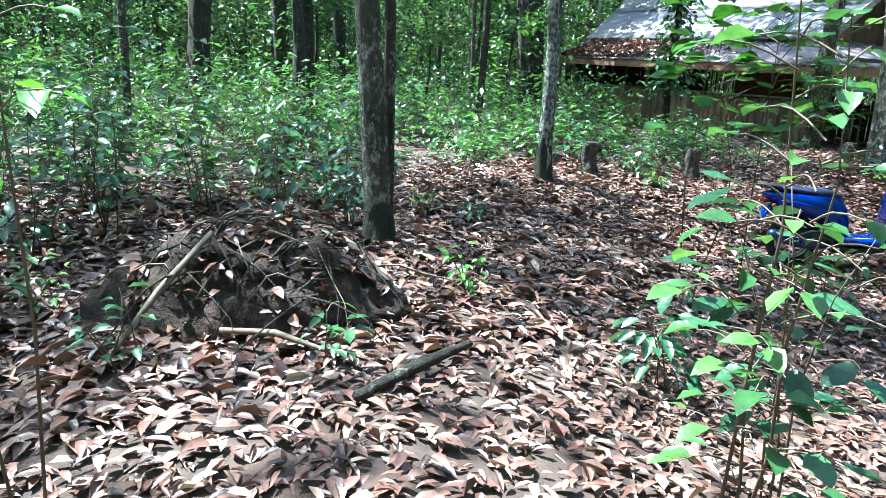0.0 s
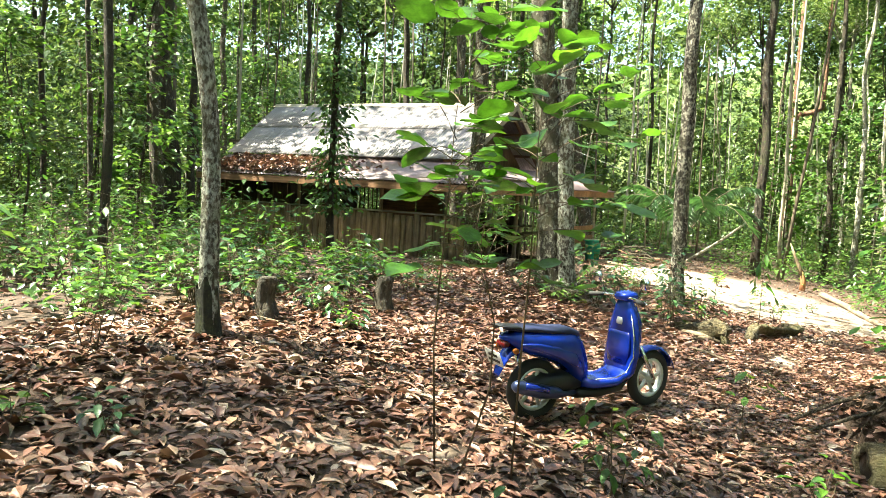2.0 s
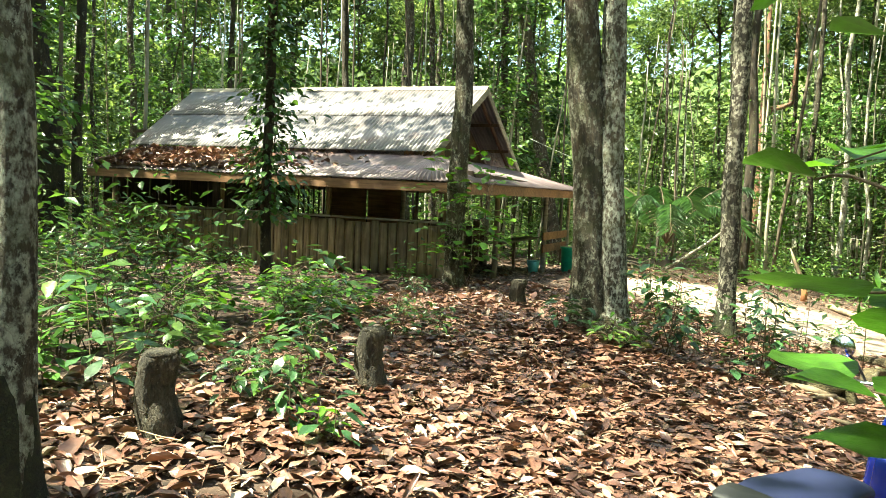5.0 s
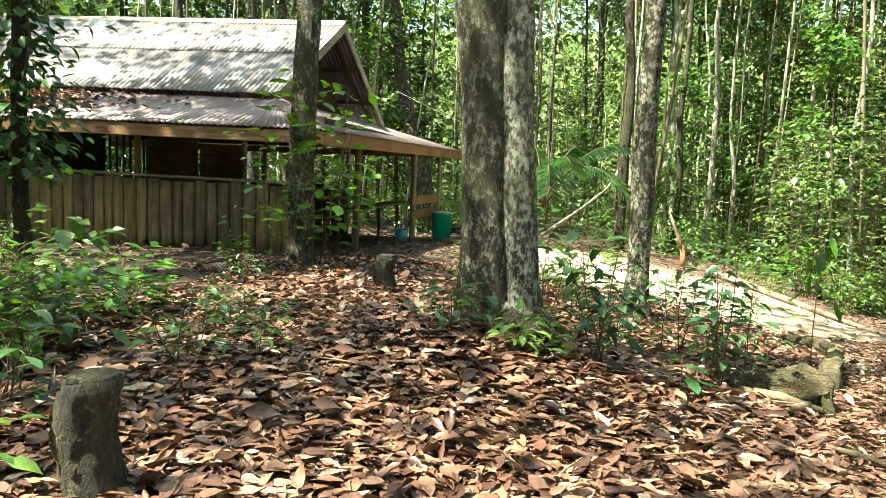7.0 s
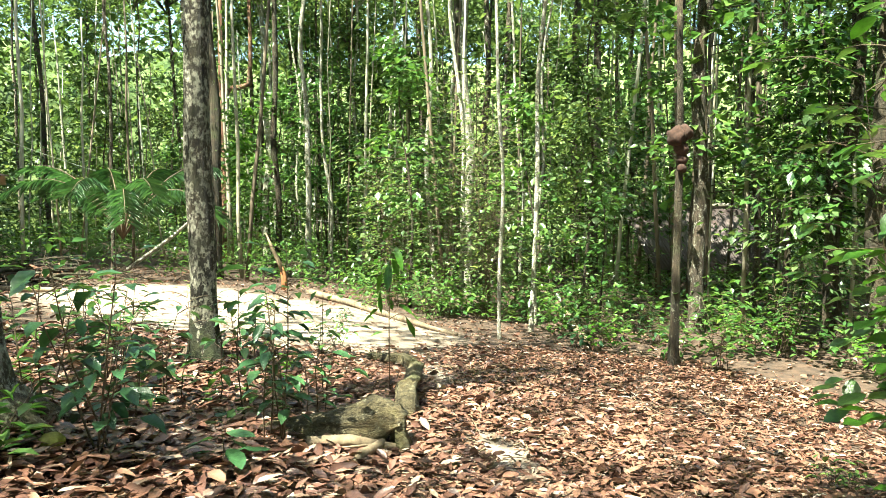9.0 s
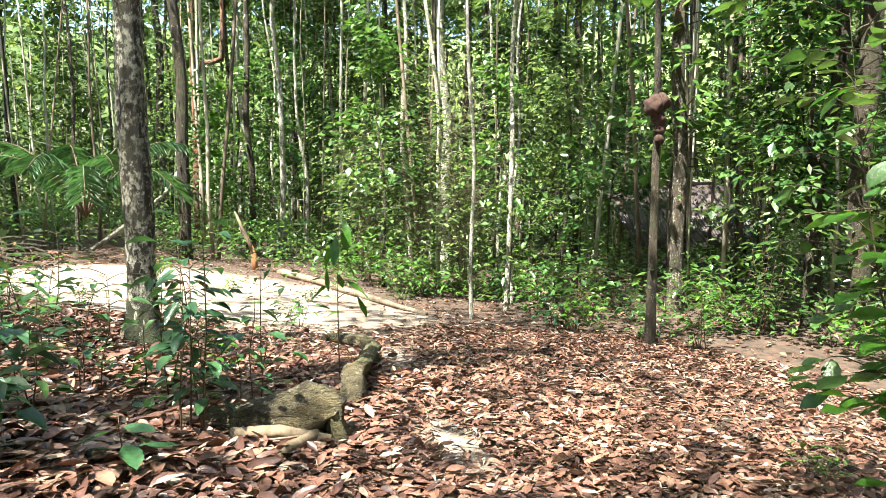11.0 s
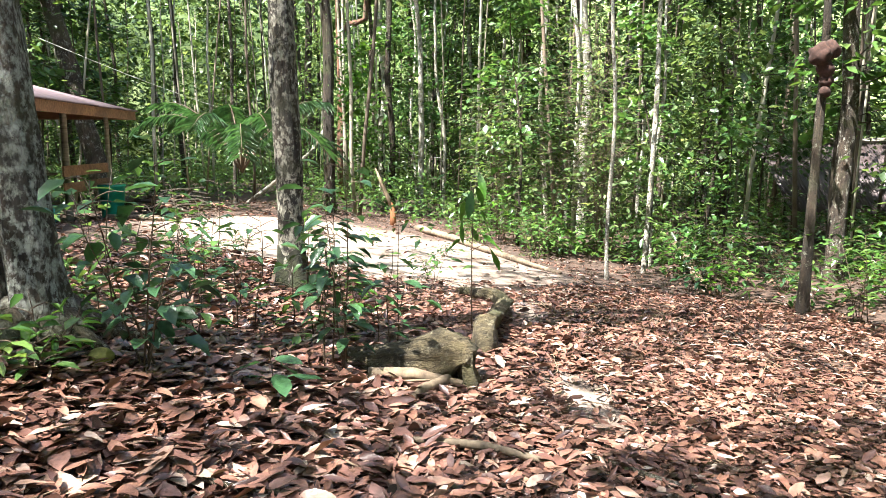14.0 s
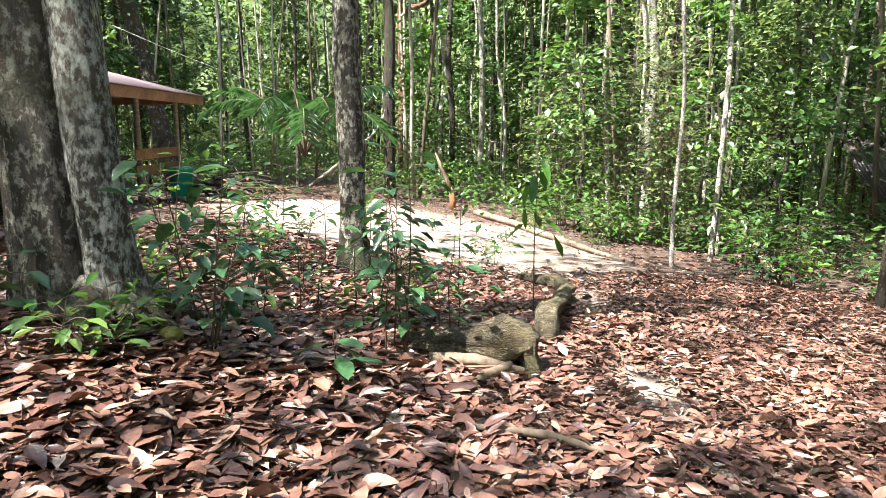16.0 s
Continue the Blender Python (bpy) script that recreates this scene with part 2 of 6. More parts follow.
def tube(points, radii, sides=10, rough=0.0, seed=0, cap=True):
    """Vertices and faces of a tapering tube along points."""
    pts = [Vector(p) for p in points]
    vs, fs = [], []
    ref = Vector((1, 0, 0)) if abs((pts[-1] - pts[0]).normalized().x) < 0.8 else Vector((0, 1, 0))
    for i, p in enumerate(pts):
        d = (pts[min(i + 1, len(pts) - 1)] - pts[max(i - 1, 0)]).normalized()
        u = (ref - d * ref.dot(d)).normalized()
        w = d.cross(u)
        for k in range(sides):
            a = 2 * math.pi * k / sides
            q = u * math.cos(a) + w * math.sin(a)
            r = radii[i]
            if rough:
                s = p + q * r
                r *= 1 + rough * noise.noise(Vector((q.x * 1.8, q.y * 1.8 + q.z, s.z * 1.3 + seed * 7.1))) + rough * 0.5 * noise.noise(Vector((q.x * 5, q.y * 5 + seed, s.z * 4)))
            vs.append(p + q * r)
    n = sides
    for i in range(len(pts) - 1):
        for k in range(n):
            a, b_ = i * n + k, i * n + (k + 1) % n
            fs.append((a, b_, b_ + n, a + n))
    if cap:
        fs.append(tuple(range(n - 1, -1, -1)))
        fs.append(tuple(range((len(pts) - 1) * n, len(pts) * n)))
    return vs, fs


def join(*pairs):
    vs, fs = [], []
    for v, f in pairs:
        o = len(vs)
        vs += list(v)
        fs += [tuple(i + o for i in q) for q in f]
    return vs, fs


LEAF8 = (np.array([(0, 0, 0), (0.3, -0.42, 0.1), (0.33, 0, 0.0), (0.3, 0.42, 0.1), (0.68, -0.36, 0.06), (0.68, 0, -0.03), (0.68, 0.36, 0.06), (1, 0, -0.12)]),
         [(0, 2, 1), (0, 3, 2), (1, 2, 5, 4), (2, 3, 6, 5), (4, 5, 7), (5, 6, 7)])
LEAF14 = (np.array([(0, 0, 0)] + [(u, k * w, abs(k) * 0.03 - (u - 0.5) ** 2 * 0.12 + 0.03 + k * 0.035 * math.sin(u * 7)) for u, w in ((0.16, 0.24), (0.4, 0.41), (0.65, 0.39), (0.86, 0.2)) for k in (-1, 0, 1)] + [(1, 0, 0.0)]),
          [(0, 2, 1), (0, 3, 2)] + [f for i in (1, 4, 7) for f in ((i, i + 1, i + 4, i + 3), (i + 1, i + 2, i + 5, i + 4))] + [(10, 11, 13), (11, 12, 13)])
LEAF4 = (np.array([(0, 0, 0), (0.45, -0.42, 0.08), (1, 0, -0.06), (0.45, 0.42, 0.08)]), [(0, 2, 1), (0, 3, 2)])


def leaves(name, pos, yaw, pitch, roll, size, width, mat, shape=LEAF8, curl=None):
    """One mesh of many leaves: arrays of place, turn and size, one entry a leaf."""
    tpl, faces = shape
    n, k = len(pos), len(tpl)
    v = np.repeat(tpl[None], n, 0).astype(float)
    v[:, :, 1] *= np.asarray(width)[:, None]
    if curl is not None:
        c = np.asarray(curl)[:, None]
        v[:, :, 2] = v[:, :, 2] * (1 + c) + c * 0.35 * (v[:, :, 0] - 0.5) ** 2 + v[:, :, 1] ** 2 * c * 1.1 + v[:, :, 1] * (v[:, :, 0] - 0.5) * np.sin(np.asarray(yaw) * 37)[:, None] * (0.35 + np.abs(c))
    cr, sr = np.cos(roll)[:, None], np.sin(roll)[:, None]
    y, z = v[:, :, 1] * cr - v[:, :, 2] * sr, v[:, :, 1] * sr + v[:, :, 2] * cr
    cp, sp = np.cos(pitch)[:, None], np.sin(pitch)[:, None]
    x, z = v[:, :, 0] * cp - z * sp, v[:, :, 0] * sp + z * cp
    cy, sy = np.cos(yaw)[:, None], np.sin(yaw)[:, None]
    out = np.stack([x * cy - y * sy, x * sy + y * cy, z], -1) * np.asarray(size)[:, None, None] + np.asarray(pos)[:, None, :]
    me = bpy.data.meshes.new(name)
    loops = np.array([len(f) for f in faces])
    idx = np.concatenate([np.array(f) for f in faces])
    allidx = (idx[None] + (np.arange(n) * k)[:, None]).ravel()
    tot = np.tile(loops, n)
    me.vertices.add(n * k)
    me.vertices.foreach_set("co", out.ravel())
    me.loops.add(len(allidx))
    me.loops.foreach_set("vertex_index", allidx.astype(np.int32))
    me.polygons.add(len(tot))
    me.polygons.foreach_set("loop_start", np.concatenate([[0], np.cumsum(tot)[:-1]]).astype(np.int32))
    me.polygons.foreach_set("loop_total", tot.astype(np.int32))
    me.polygons.foreach_set("use_smooth", np.ones(len(tot), bool))
    me.materials.append(mat)
    me.update(calc_edges=True)
    return me


def box(bm, cx, cy, cz, sx, sy, sz, m=None, bev=0.0):
    r = bmesh.ops.create_cube(bm, size=1.0, matrix=(m or Matrix()) @ Matrix.Translation((cx, cy, cz)) @ Matrix.Diagonal((sx, sy, sz, 1)))
    if bev:
        es = {e for v in r["verts"] for e in v.link_edges}
        bmesh.ops.bevel(bm, geom=list(es), offset=bev, segments=2, affect="EDGES", profile=0.5)


def ground(x, y):
    """Height of the forest floor: it falls to the right, and towards the clearing."""
    s = np.clip((-1 - x) / 4, 0, 1)
    z = 0.02 - 0.13 * (np.clip(x, -3.8, 5) + 0.3) - (0.02 + 0.03 * s) * np.clip(y - 13, 0, 10)
    z = z + 0.5 * np.exp(-((x - 2.4) ** 2 + (y - 0.2) ** 2) / 6.76) + 0.25 * np.exp(-((x + 0.8) ** 2 + (y - 1.0) ** 2) / 4) + 0.2 * np.exp(-((x + 2.3) ** 2 + (y - 9.9) ** 2) / 1.2)
    z = z + 0.03 * np.sin(x * 1.3 + 0.6) * np.cos(y * 1.1) + 0.012 * np.sin(x * 4.1 + y * 1.7) * np.sin(y * 3.7)
    return z


def on(x, y, dz=0.0):
    return Vector((x, y, float(ground(np.float64(x), np.float64(y))) + dz))


def sandy(x, y):
    """How bare the sand lies: the clearing, the footpath, a few worn patches."""
    c = np.exp(-(((x + 0.3 + 0.25 * (y - 17.5)) / 2.7) ** 2 + ((y - 17.8) / 3.9) ** 2) ** 1.6) * 1.25
    line = 0.7 + 0.13 * (y - 10) + 0.1 * np.sin(y * 1.6)
    p = 0.8 * np.exp(-((x - line) / 0.26) ** 2) * np.clip((y - 9.3) / 0.8, 0, 1) * (y < 15.5) * (0.68 + 0.32 * np.sin(y * 2.6 + 0.6))
    u, v = (x + 1.5) * 0.653 + (y - 4.3) * 0.757, (y - 4.3) * 0.653 - (x + 1.5) * 0.757
    q = 0.72 * np.exp(-(u / 0.95) ** 2 - ((v + 0.06 * np.sin(u * 4)) / 0.17) ** 2)
    return np.clip(np.maximum(np.maximum(c, p), q), 0, 1)


# ---- ground ----
def graded(lo, a, b_, hi, fine, coarse):
    return np.concatenate([np.geomspace(1, lo, coarse)[::-1] * -1 + a + 1, np.arange(a + fine, b_, fine), b_ - 1 + np.geomspace(1, hi, coarse)])


gx, gy = graded(900, -16, 12, 900, 0.2, 26), graded(900, -4, 26, 900, 0.2, 26)
X, Y = np.meshgrid(gx, gy)
Z = ground(X, Y)
nx, ny = len(gx), len(gy)
gi = np.arange(nx * ny).reshape(ny, nx)
quads = np.stack([gi[:-1, :-1], gi[:-1, 1:], gi[1:, 1:], gi[1:, :-1]], -1).reshape(-1, 4)
gme = bpy.data.meshes.new("ground")
gme.from_pydata(np.stack([X, Y, Z], -1).reshape(-1, 3).tolist(), [], quads.tolist())
gme.materials.append(FLOOR)
gme.polygons.foreach_set("use_smooth", [True] * len(gme.polygons))
att = gme.attributes.new("sand", "FLOAT", "POINT")
att.data.foreach_set("value", sandy(X, Y).ravel().astype(np.float32))
tagged(new("ground", gme), "forest floor of dark soil with bare pale sand", "ground", kind="structure")

rng = np.random.default_rng(5)


def litter(name, n, x0, x1, y0, y1, lo, hi, label, keep, lift=0.035, shape=LEAF8):
    x, y = rng.uniform(x0, x1, n), rng.uniform(y0, y1, n)
    ok = rng.random(n) < keep(x, y)
    x, y = x[ok], y[ok]
    n = len(x)
    z = ground(x, y) + rng.uniform(0.0, lift, n) + 0.008
    s = lo + (hi - lo) * rng.beta(1.6, 2.6, n) * np.where(x > -0.3, 0.62, 1.0)
    loose = (rng.random(n) < 0.22) * 1.0
    me = leaves(name, np.stack([x, y, z], -1), rng.uniform(0, 6.28, n), rng.normal(0, 0.09, n) + loose * rng.normal(0, 0.22, n), rng.normal(0, 0.11, n) + loose * rng.normal(0, 0.35, n), s, np.where(rng.random(n) < 0.25, rng.uniform(0.12, 0.3, n), rng.uniform(0.32, 0.58, n)), LITTER, shape,
                curl=rng.normal(0.0, 0.3, n) + loose * rng.normal(0.5, 0.8, n))
    return tagged(new(name, me), label, "leaf litter", kind="stuff")


bare = lambda x, y: 1 - np.where(y < 15, 0.93, 0.78) * np.clip(sandy(x, y) * 2.1 - 0.4, 0, 1)
near_ = lambda x, y: (x > -4.2) & (x < 2.6) & (y > 6.0) & (y < 12.6)
litter("leaf_litter", 66000, -4.2, 2.6, 6.0, 12.6, 0.05, 0.19, "thick layer of curled brown dry leaves", bare, 0.06, LEAF14)
litter("leaf_litter_fine", 24000, -4.2, 2.6, 6.0, 12.6, 0.025, 0.06, "broken brown leaf pieces on the forest floor", lambda x, y: 0.3 + 0.7 * bare(x, y), 0.03)
litter("leaf_litter_path", 80000, -5.0, 5.5, -1.6, 14.5, 0.05, 0.19, "layer of curled brown dry leaves along the path", lambda x, y: np.where(near_(x, y), 0, bare(x, y)))
litter("leaf_litter_far", 34000, -17, 9, -4, 26, 0.06, 0.17, "scattered brown dry leaves under the trees", lambda x, y: np.where((x > -5.0) & (x < 5.5) & (y > -1.6) & (y < 14.5), 0, bare(x, y) * 0.9))

# twigs and leaf stalks among the leaves
tw = []
rt_ = random.Random(77)
for k in range(1700):
    x, y = rt_.uniform(-4.2, 3.0), rt_.uniform(4.8, 13.0)
    L, a = 0.05 + 0.3 * rt_.random() ** 2.2, rt_.uniform(0, 6.28)
    c = on(x, y, rt_.uniform(0.03, 0.06))
    d = Vector((math.cos(a), math.sin(a), rt_.gauss(0, 0.08))) * L / 2
    n_ = Vector((-math.sin(a), math.cos(a), 0.3)) * L * rt_.gauss(0, 0.08)
    r0 = 0.0016 + 0.012 * L * rt_.uniform(0.5, 1.3)
    tw.append(tube([c - d, c - d * 0.3 + n_, c + d * 0.4 + n_ * 0.6, c + d], [r0, r0, r0 * 0.85, r0 * 0.5], 5, 0, 0, False))
tagged(new("twig_litter", mesh_of("twig_litter", *join(*tw), ROOTWOOD)), "thin grey twigs scattered among the dry leaves", "twigs", kind="stuff")

# ---- the shelter: walls, posts and roofs ----
XR, YF, YM, YB = -5.9, 14.85, 17.88, 20.9          # gable end, front eave, ridge, back eave
ZE, ZR = 2.62, 4.27


def tilt(x):
    return 0.014 * (XR - x)


def left_end(y):
    return -12.9 - 0.3 * min(y - YF, 3.0)


shelter = base("shelter", on(-9.2, 17.5), "open wooden forest shelter with a rusty corrugated roof and slab-log walls", "shelter")
inv = shelter.matrix_basis.inverted()


def put(name, me, label=""):
    return hang(name, me, shelter, inv, label)


def sheet(p00, p10, p01, p11, waves, amp=0.012, thick=0.006):
    """A corrugated sheet over four corners: the waves run from the first to the second."""
    p00, p10, p01, p11 = map(Vector, (p00, p10, p01, p11))
    n = waves * 4
    up = (p10 - p00).cross(p01 - p00)
    up.normalize()
    if up.z < 0:
        up = -up
    vs, fs = [], []
    for layer in (0, -thick):
        for j in range(2):
            for i in range(n + 1):
                u = i / n
                q = p00.lerp(p10, u) if j == 0 else p01.lerp(p11, u)
                vs.append(q + up * (amp * math.sin(u * waves * 2 * math.pi) + layer))
    m = n + 1
    for i in range(n):
        fs.append((i, i + 1, m + i + 1, m + i))
        fs.append((2 * m + i + 1, 2 * m + i, 3 * m + i, 3 * m + i + 1))
        fs.append((i + 1, i, 2 * m + i, 2 * m + i + 1))
        fs.append((m + i, m + i + 1, 3 * m + i + 1, 3 * m + i))
    return vs, fs


def slope(name, a0, a1, b0, b1, mat, label, count):
    """Roof sheets side by side; a is the upper edge, b the lower one."""
    a0, a1, b0, b1 = map(Vector, (a0, a1, b0, b1))
    for k in range(count):
        u, v = k / count, (k + 1) / count + 0.004
        lift = Vector((0, 0, 0.006 * (k % 2)))
        w = max(4, round((b0.lerp(b1, v) - b0.lerp(b1, u)).length / 0.085))
        vs, fs = sheet(a0.lerp(a1, u) + lift, a0.lerp(a1, v) + lift, b0.lerp(b1, u) + lift, b0.lerp(b1, v) + lift, w)
        put(name, mesh_of(name, vs, fs, mat), label)


xl_r, xl_e = left_end(YM), left_end(YF)
ra, rb = (Vector((xl_r, YM, ZR + tilt(xl_r))), Vector((XR, YM, ZR))), (Vector((xl_e, YF, ZE + tilt(xl_e))), Vector((XR, YF, ZE)))
mid_l, mid_r = ra[0].lerp(rb[0], 0.5), ra[1].lerp(rb[1], 0.5)
up_ = Vector((0, 0, 0.016))
slope("roof_sheet", ra[0].lerp(rb[0], 0.48), ra[1].lerp(rb[1], 0.48), *rb, TIN, "weathered grey corrugated sheet", 10)
slope("roof_sheet", ra[0] + up_, ra[1] + up_, mid_l + up_, mid_r + up_, TIN, "weathered grey corrugated sheet", 10)
slope("patch_sheet", ra[0].lerp(ra[1], 0.36) + up_ * 1.9, ra[0].lerp(ra[1], 0.435) + up_ * 1.9, mid_l.lerp(mid_r, 0.36) + up_ * 1.9, mid_l.lerp(mid_r, 0.435) + up_ * 1.9, TIN_PALE, "paler replacement roof sheet", 1)
slope("roof_sheet", (xl_r, YM, ZR + tilt(xl_r)), (XR, YM, ZR), (xl_r, YB, ZE + 0.15), (XR, YB, ZE + 0.08), TIN, "", 10)
SKX, SKY, SKB = -4.62, 13.3, 22.4
xs = left_end(SKY)
slope("lower_roof_sheet", (xl_e, YF + 0.08, ZE - 0.06 + tilt(xl_e)), (XR, YF + 0.08, ZE - 0.06), (xs, SKY, 2.05 + tilt(xs)), (XR, SKY, 2.05), TIN_RED, "reddish corrugated sheet under fallen leaves", 9)
slope("corner_roof_sheet", (XR - 0.02, YF + 0.08, ZE - 0.055), (XR, YF + 0.09, ZE - 0.055), (XR - 0.02, SKY, 2.055), (SKX, SKY, 2.03), TIN_RED, "", 1)
slope("corner_roof_sheet", (XR, YF + 0.09, ZE - 0.05), (XR, YF + 0.1, ZE - 0.05), (SKX, SKY, 2.035), (SKX + 0.05, 14.6, 2.05), TIN_RED, "", 1)
slope("side_roof_sheet", (XR - 0.05, YF + 0.09, ZE - 0.05), (XR - 0.05, YB, ZE + 0.03), (SKX + 0.05, 14.6, 2.05), (-4.25, YB, 2.17), TIN_RED, "pinkish corrugated sheet with a curled edge", 7)
slope("side_roof_sheet", (XR - 0.05, YB, ZE + 0.03), (XR - 0.05, YB + 0.02, ZE + 0.03), (-4.25, YB, 2.175), (-4.2, SKB, 2.2), TIN_RED, "", 1)
slope("lower_roof_sheet", (xl_r, YB - 0.05, ZE), (XR, YB - 0.05, ZE), (xl_r, SKB, 2.2), (-4.2, SKB, 2.2), TIN_RED, "", 8)


def board(name, p, q, wide, thick, mat, label="", up=(0, 0, 1), worn=0.004):
    """A sawn board from p to q, its width along up."""
    p, q, up = Vector(p), Vector(q), Vector(up)
    d = (q - p).normalized()
    side = d.cross(up).normalized()
    top = side.cross(d).normalized()
    bm = bmesh.new()
    m = Matrix((d, side, top)).transposed().to_4x4()
    m.translation = (p + q) / 2
    box(bm, 0, 0, 0, (q - p).length, thick, wide, m, min(worn, thick * 0.3))
    me = bpy.data.meshes.new(name)
    bm.to_mesh(me)
    bm.free()
    me.materials.append(mat)
    return put(name, me, label)


def pole(name, p, q, r0, r1, mat, label="", seed=0):
    p, q = Vector(p), Vector(q)
    n = 7
    bend = Vector((noise.noise(p + Vector((seed, 0, 0))), noise.noise(p + Vector((0, seed, 3))), 0)) * 0.03
    pts = [p.lerp(q, i / n) + bend * math.sin(math.pi * i / n) for i in range(n + 1)]
    vs, fs = tube(pts, [r0 + (r1 - r0) * i / n for i in range(n + 1)], 9, 0.12, seed)
    return put(name, mesh_of(name, vs, fs, mat), label)


# ridge cap, barge boards, fascias
cap = []
for dy, dz in ((-0.16, -0.075), (0, 0.03), (0.16, -0.075)):
    cap += [Vector((xl_r - 0.05, YM + dy, ZR + dz + tilt(xl_r) + 0.02)), Vector((XR + 0.05, YM + dy, ZR + dz + 0.02))]
cap += [v - Vector((0, 0, 0.008)) for v in cap]
put("ridge_cap", mesh_of("ridge_cap", cap, [(0, 1, 3, 2), (2, 3, 5, 4), (6, 8, 9, 7), (8, 10, 11, 9), (0, 2, 8, 6), (2, 4, 10, 8), (1, 7, 9, 3), (3, 9, 11, 5)], GREYWOOD, False), "pale folded ridge cap")
for y in (YF - 0.03, YB + 0.03):
    board("barge_board", (XR + 0.03, y, ZE - 0.07 + (0.08 if y > YM else 0)), (XR + 0.03, YM, ZR - 0.07), 0.15, 0.03, GREYWOOD, "pale weathered gable board")
board("fascia", (xs, SKY + 0.03, 1.95 + tilt(xs)), (SKX - 0.02, SKY + 0.03, 1.93), 0.15, 0.03, PLANK, "brown eave board")
board("fascia", (SKX - 0.04, SKY + 0.05, 1.93), (-4.24, SKB - 0.02, 2.1), 0.17, 0.03, PLANK, "orange-brown eave board")
board("fascia", (xl_r, SKB - 0.03, 2.1), (-4.26, SKB - 0.03, 2.1), 0.15, 0.03, PLANK)
# gable wall of boards, set back under the roof; darker ones stand for interior shade
for k in range(12):
    y0 = YF + 0.45 + k * (YB - YF - 0.9) / 12
    y1 = y0 + (YB - YF - 0.9) / 12 - 0.012
    top = lambda y: ZE + (ZR - ZE) * (1 - abs(y - YM) / (YM - YF)) - 0.1
    x = XR - 0.75
    lo = ZE - 0.25
    if 5 <= k <= 7:
        lo = ZE + 0.1
    vs = [(x, y0, lo), (x, y1, lo), (x, y1, top(y1)), (x, y0, top(y0)), (x - 0.02, y0, lo), (x - 0.02, y1, lo), (x - 0.02, y1, top(y1)), (x - 0.02, y0, top(y0))]
    put("gable_plank", mesh_of("gable_plank", vs, [(0, 1, 2, 3), (5, 4, 7, 6), (4, 5, 1, 0), (1, 5, 6, 2), (2, 6, 7, 3), (4, 0, 3, 7)], PLANK if k < 5 else PLANK_SHADE, False))
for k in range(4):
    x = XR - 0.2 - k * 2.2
    board("rafter", (x, YF + 0.02, ZE - 0.1 + tilt(x)), (x, YM, ZR - 0.1 + tilt(x)), 0.09, 0.05, PLANK_SHADE)
    board("rafter", (x, YB - 0.02, ZE - 0.04 + tilt(x)), (x, YM, ZR - 0.1 + tilt(x)), 0.09, 0.05, PLANK_SHADE)
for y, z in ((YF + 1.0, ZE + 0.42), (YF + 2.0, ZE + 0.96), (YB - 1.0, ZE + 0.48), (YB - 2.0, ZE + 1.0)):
    board("purlin", (xl_r, y, z - 0.04 + tilt(xl_r)), (XR + 0.0, y, z - 0.04), 0.07, 0.05, PLANK_SHADE)
board("tie_beam", (XR - 0.3, YF, ZE - 0.14), (XR - 0.3, YB, ZE - 0.14), 0.12, 0.07, PLANK_SHADE)
board("beam", (xl_e, 14.0, 2.2 + tilt(xl_e)), (-4.85, 14.0, 2.18), 0.12, 0.07, PLANK_SHADE)
board("beam", (-4.85, 14.0, 2.16), (-4.75, 22.0, 2.2), 0.12, 0.07, PLANK_SHADE)
board("beam", (xl_e, 21.9, 2.26), (-4.75, 21.9, 2.24), 0.12, 0.07, PLANK_SHADE)
# posts
for i, (x, y, r) in enumerate(((-5.35, 14.1, 0.06), (-7.6, 14.12, 0.05), (-9.9, 14.12, 0.05), (-12.6, 14.15, 0.06), (-4.87, 15.5, 0.055), (-4.95, 20.1, 0.065), (-4.72, 21.95, 0.05), (-6.6, 20.6, 0.06), (-8.6, 20.6, 0.06), (-6.3, 17.4, 0.06), (-7.6, 17.4, 0.06), (-11.0, 20.7, 0.06))):
    g0 = on(x, y, -0.15)
    pole("post", g0, (x + 0.02, y, 2.2), r, r * 0.85, SLAB if i < 5 else GREYWOOD, "", i)
# slab-log front wall
rr = random.Random(3)
x = -5.28
while x > -12.75:
    w = rr.uniform(0.13, 0.2)
    hh = 1.36 + tilt(x) * 1.1 + rr.uniform(-0.05, 0.03)
    g0 = on(x, 14.0).z - 0.05
    n = 4
    vs, fs = tube([Vector((x - w / 2, 14.0 + rr.uniform(-0.012, 0.012), g0 + (hh - g0) * i / n)) for i in range(n + 1)], [w * 0.5 * rr.uniform(0.94, 1.02) for i in range(n + 1)], 9, 0.1, rr.random() * 50)
    vs = [Vector((v.x, 14.0 + (v.y - 14.0) * 0.5, v.z)) for v in vs]
    put("slab_log", mesh_of("slab_log", vs, fs, SLAB))
    x -= w + rr.uniform(0.0, 0.012)
board("top_rail", (-12.7, 14.0, 1.47), (-5.25, 14.0, 1.37), 0.035, 0.13, GREYWOOD, "worn capping rail")
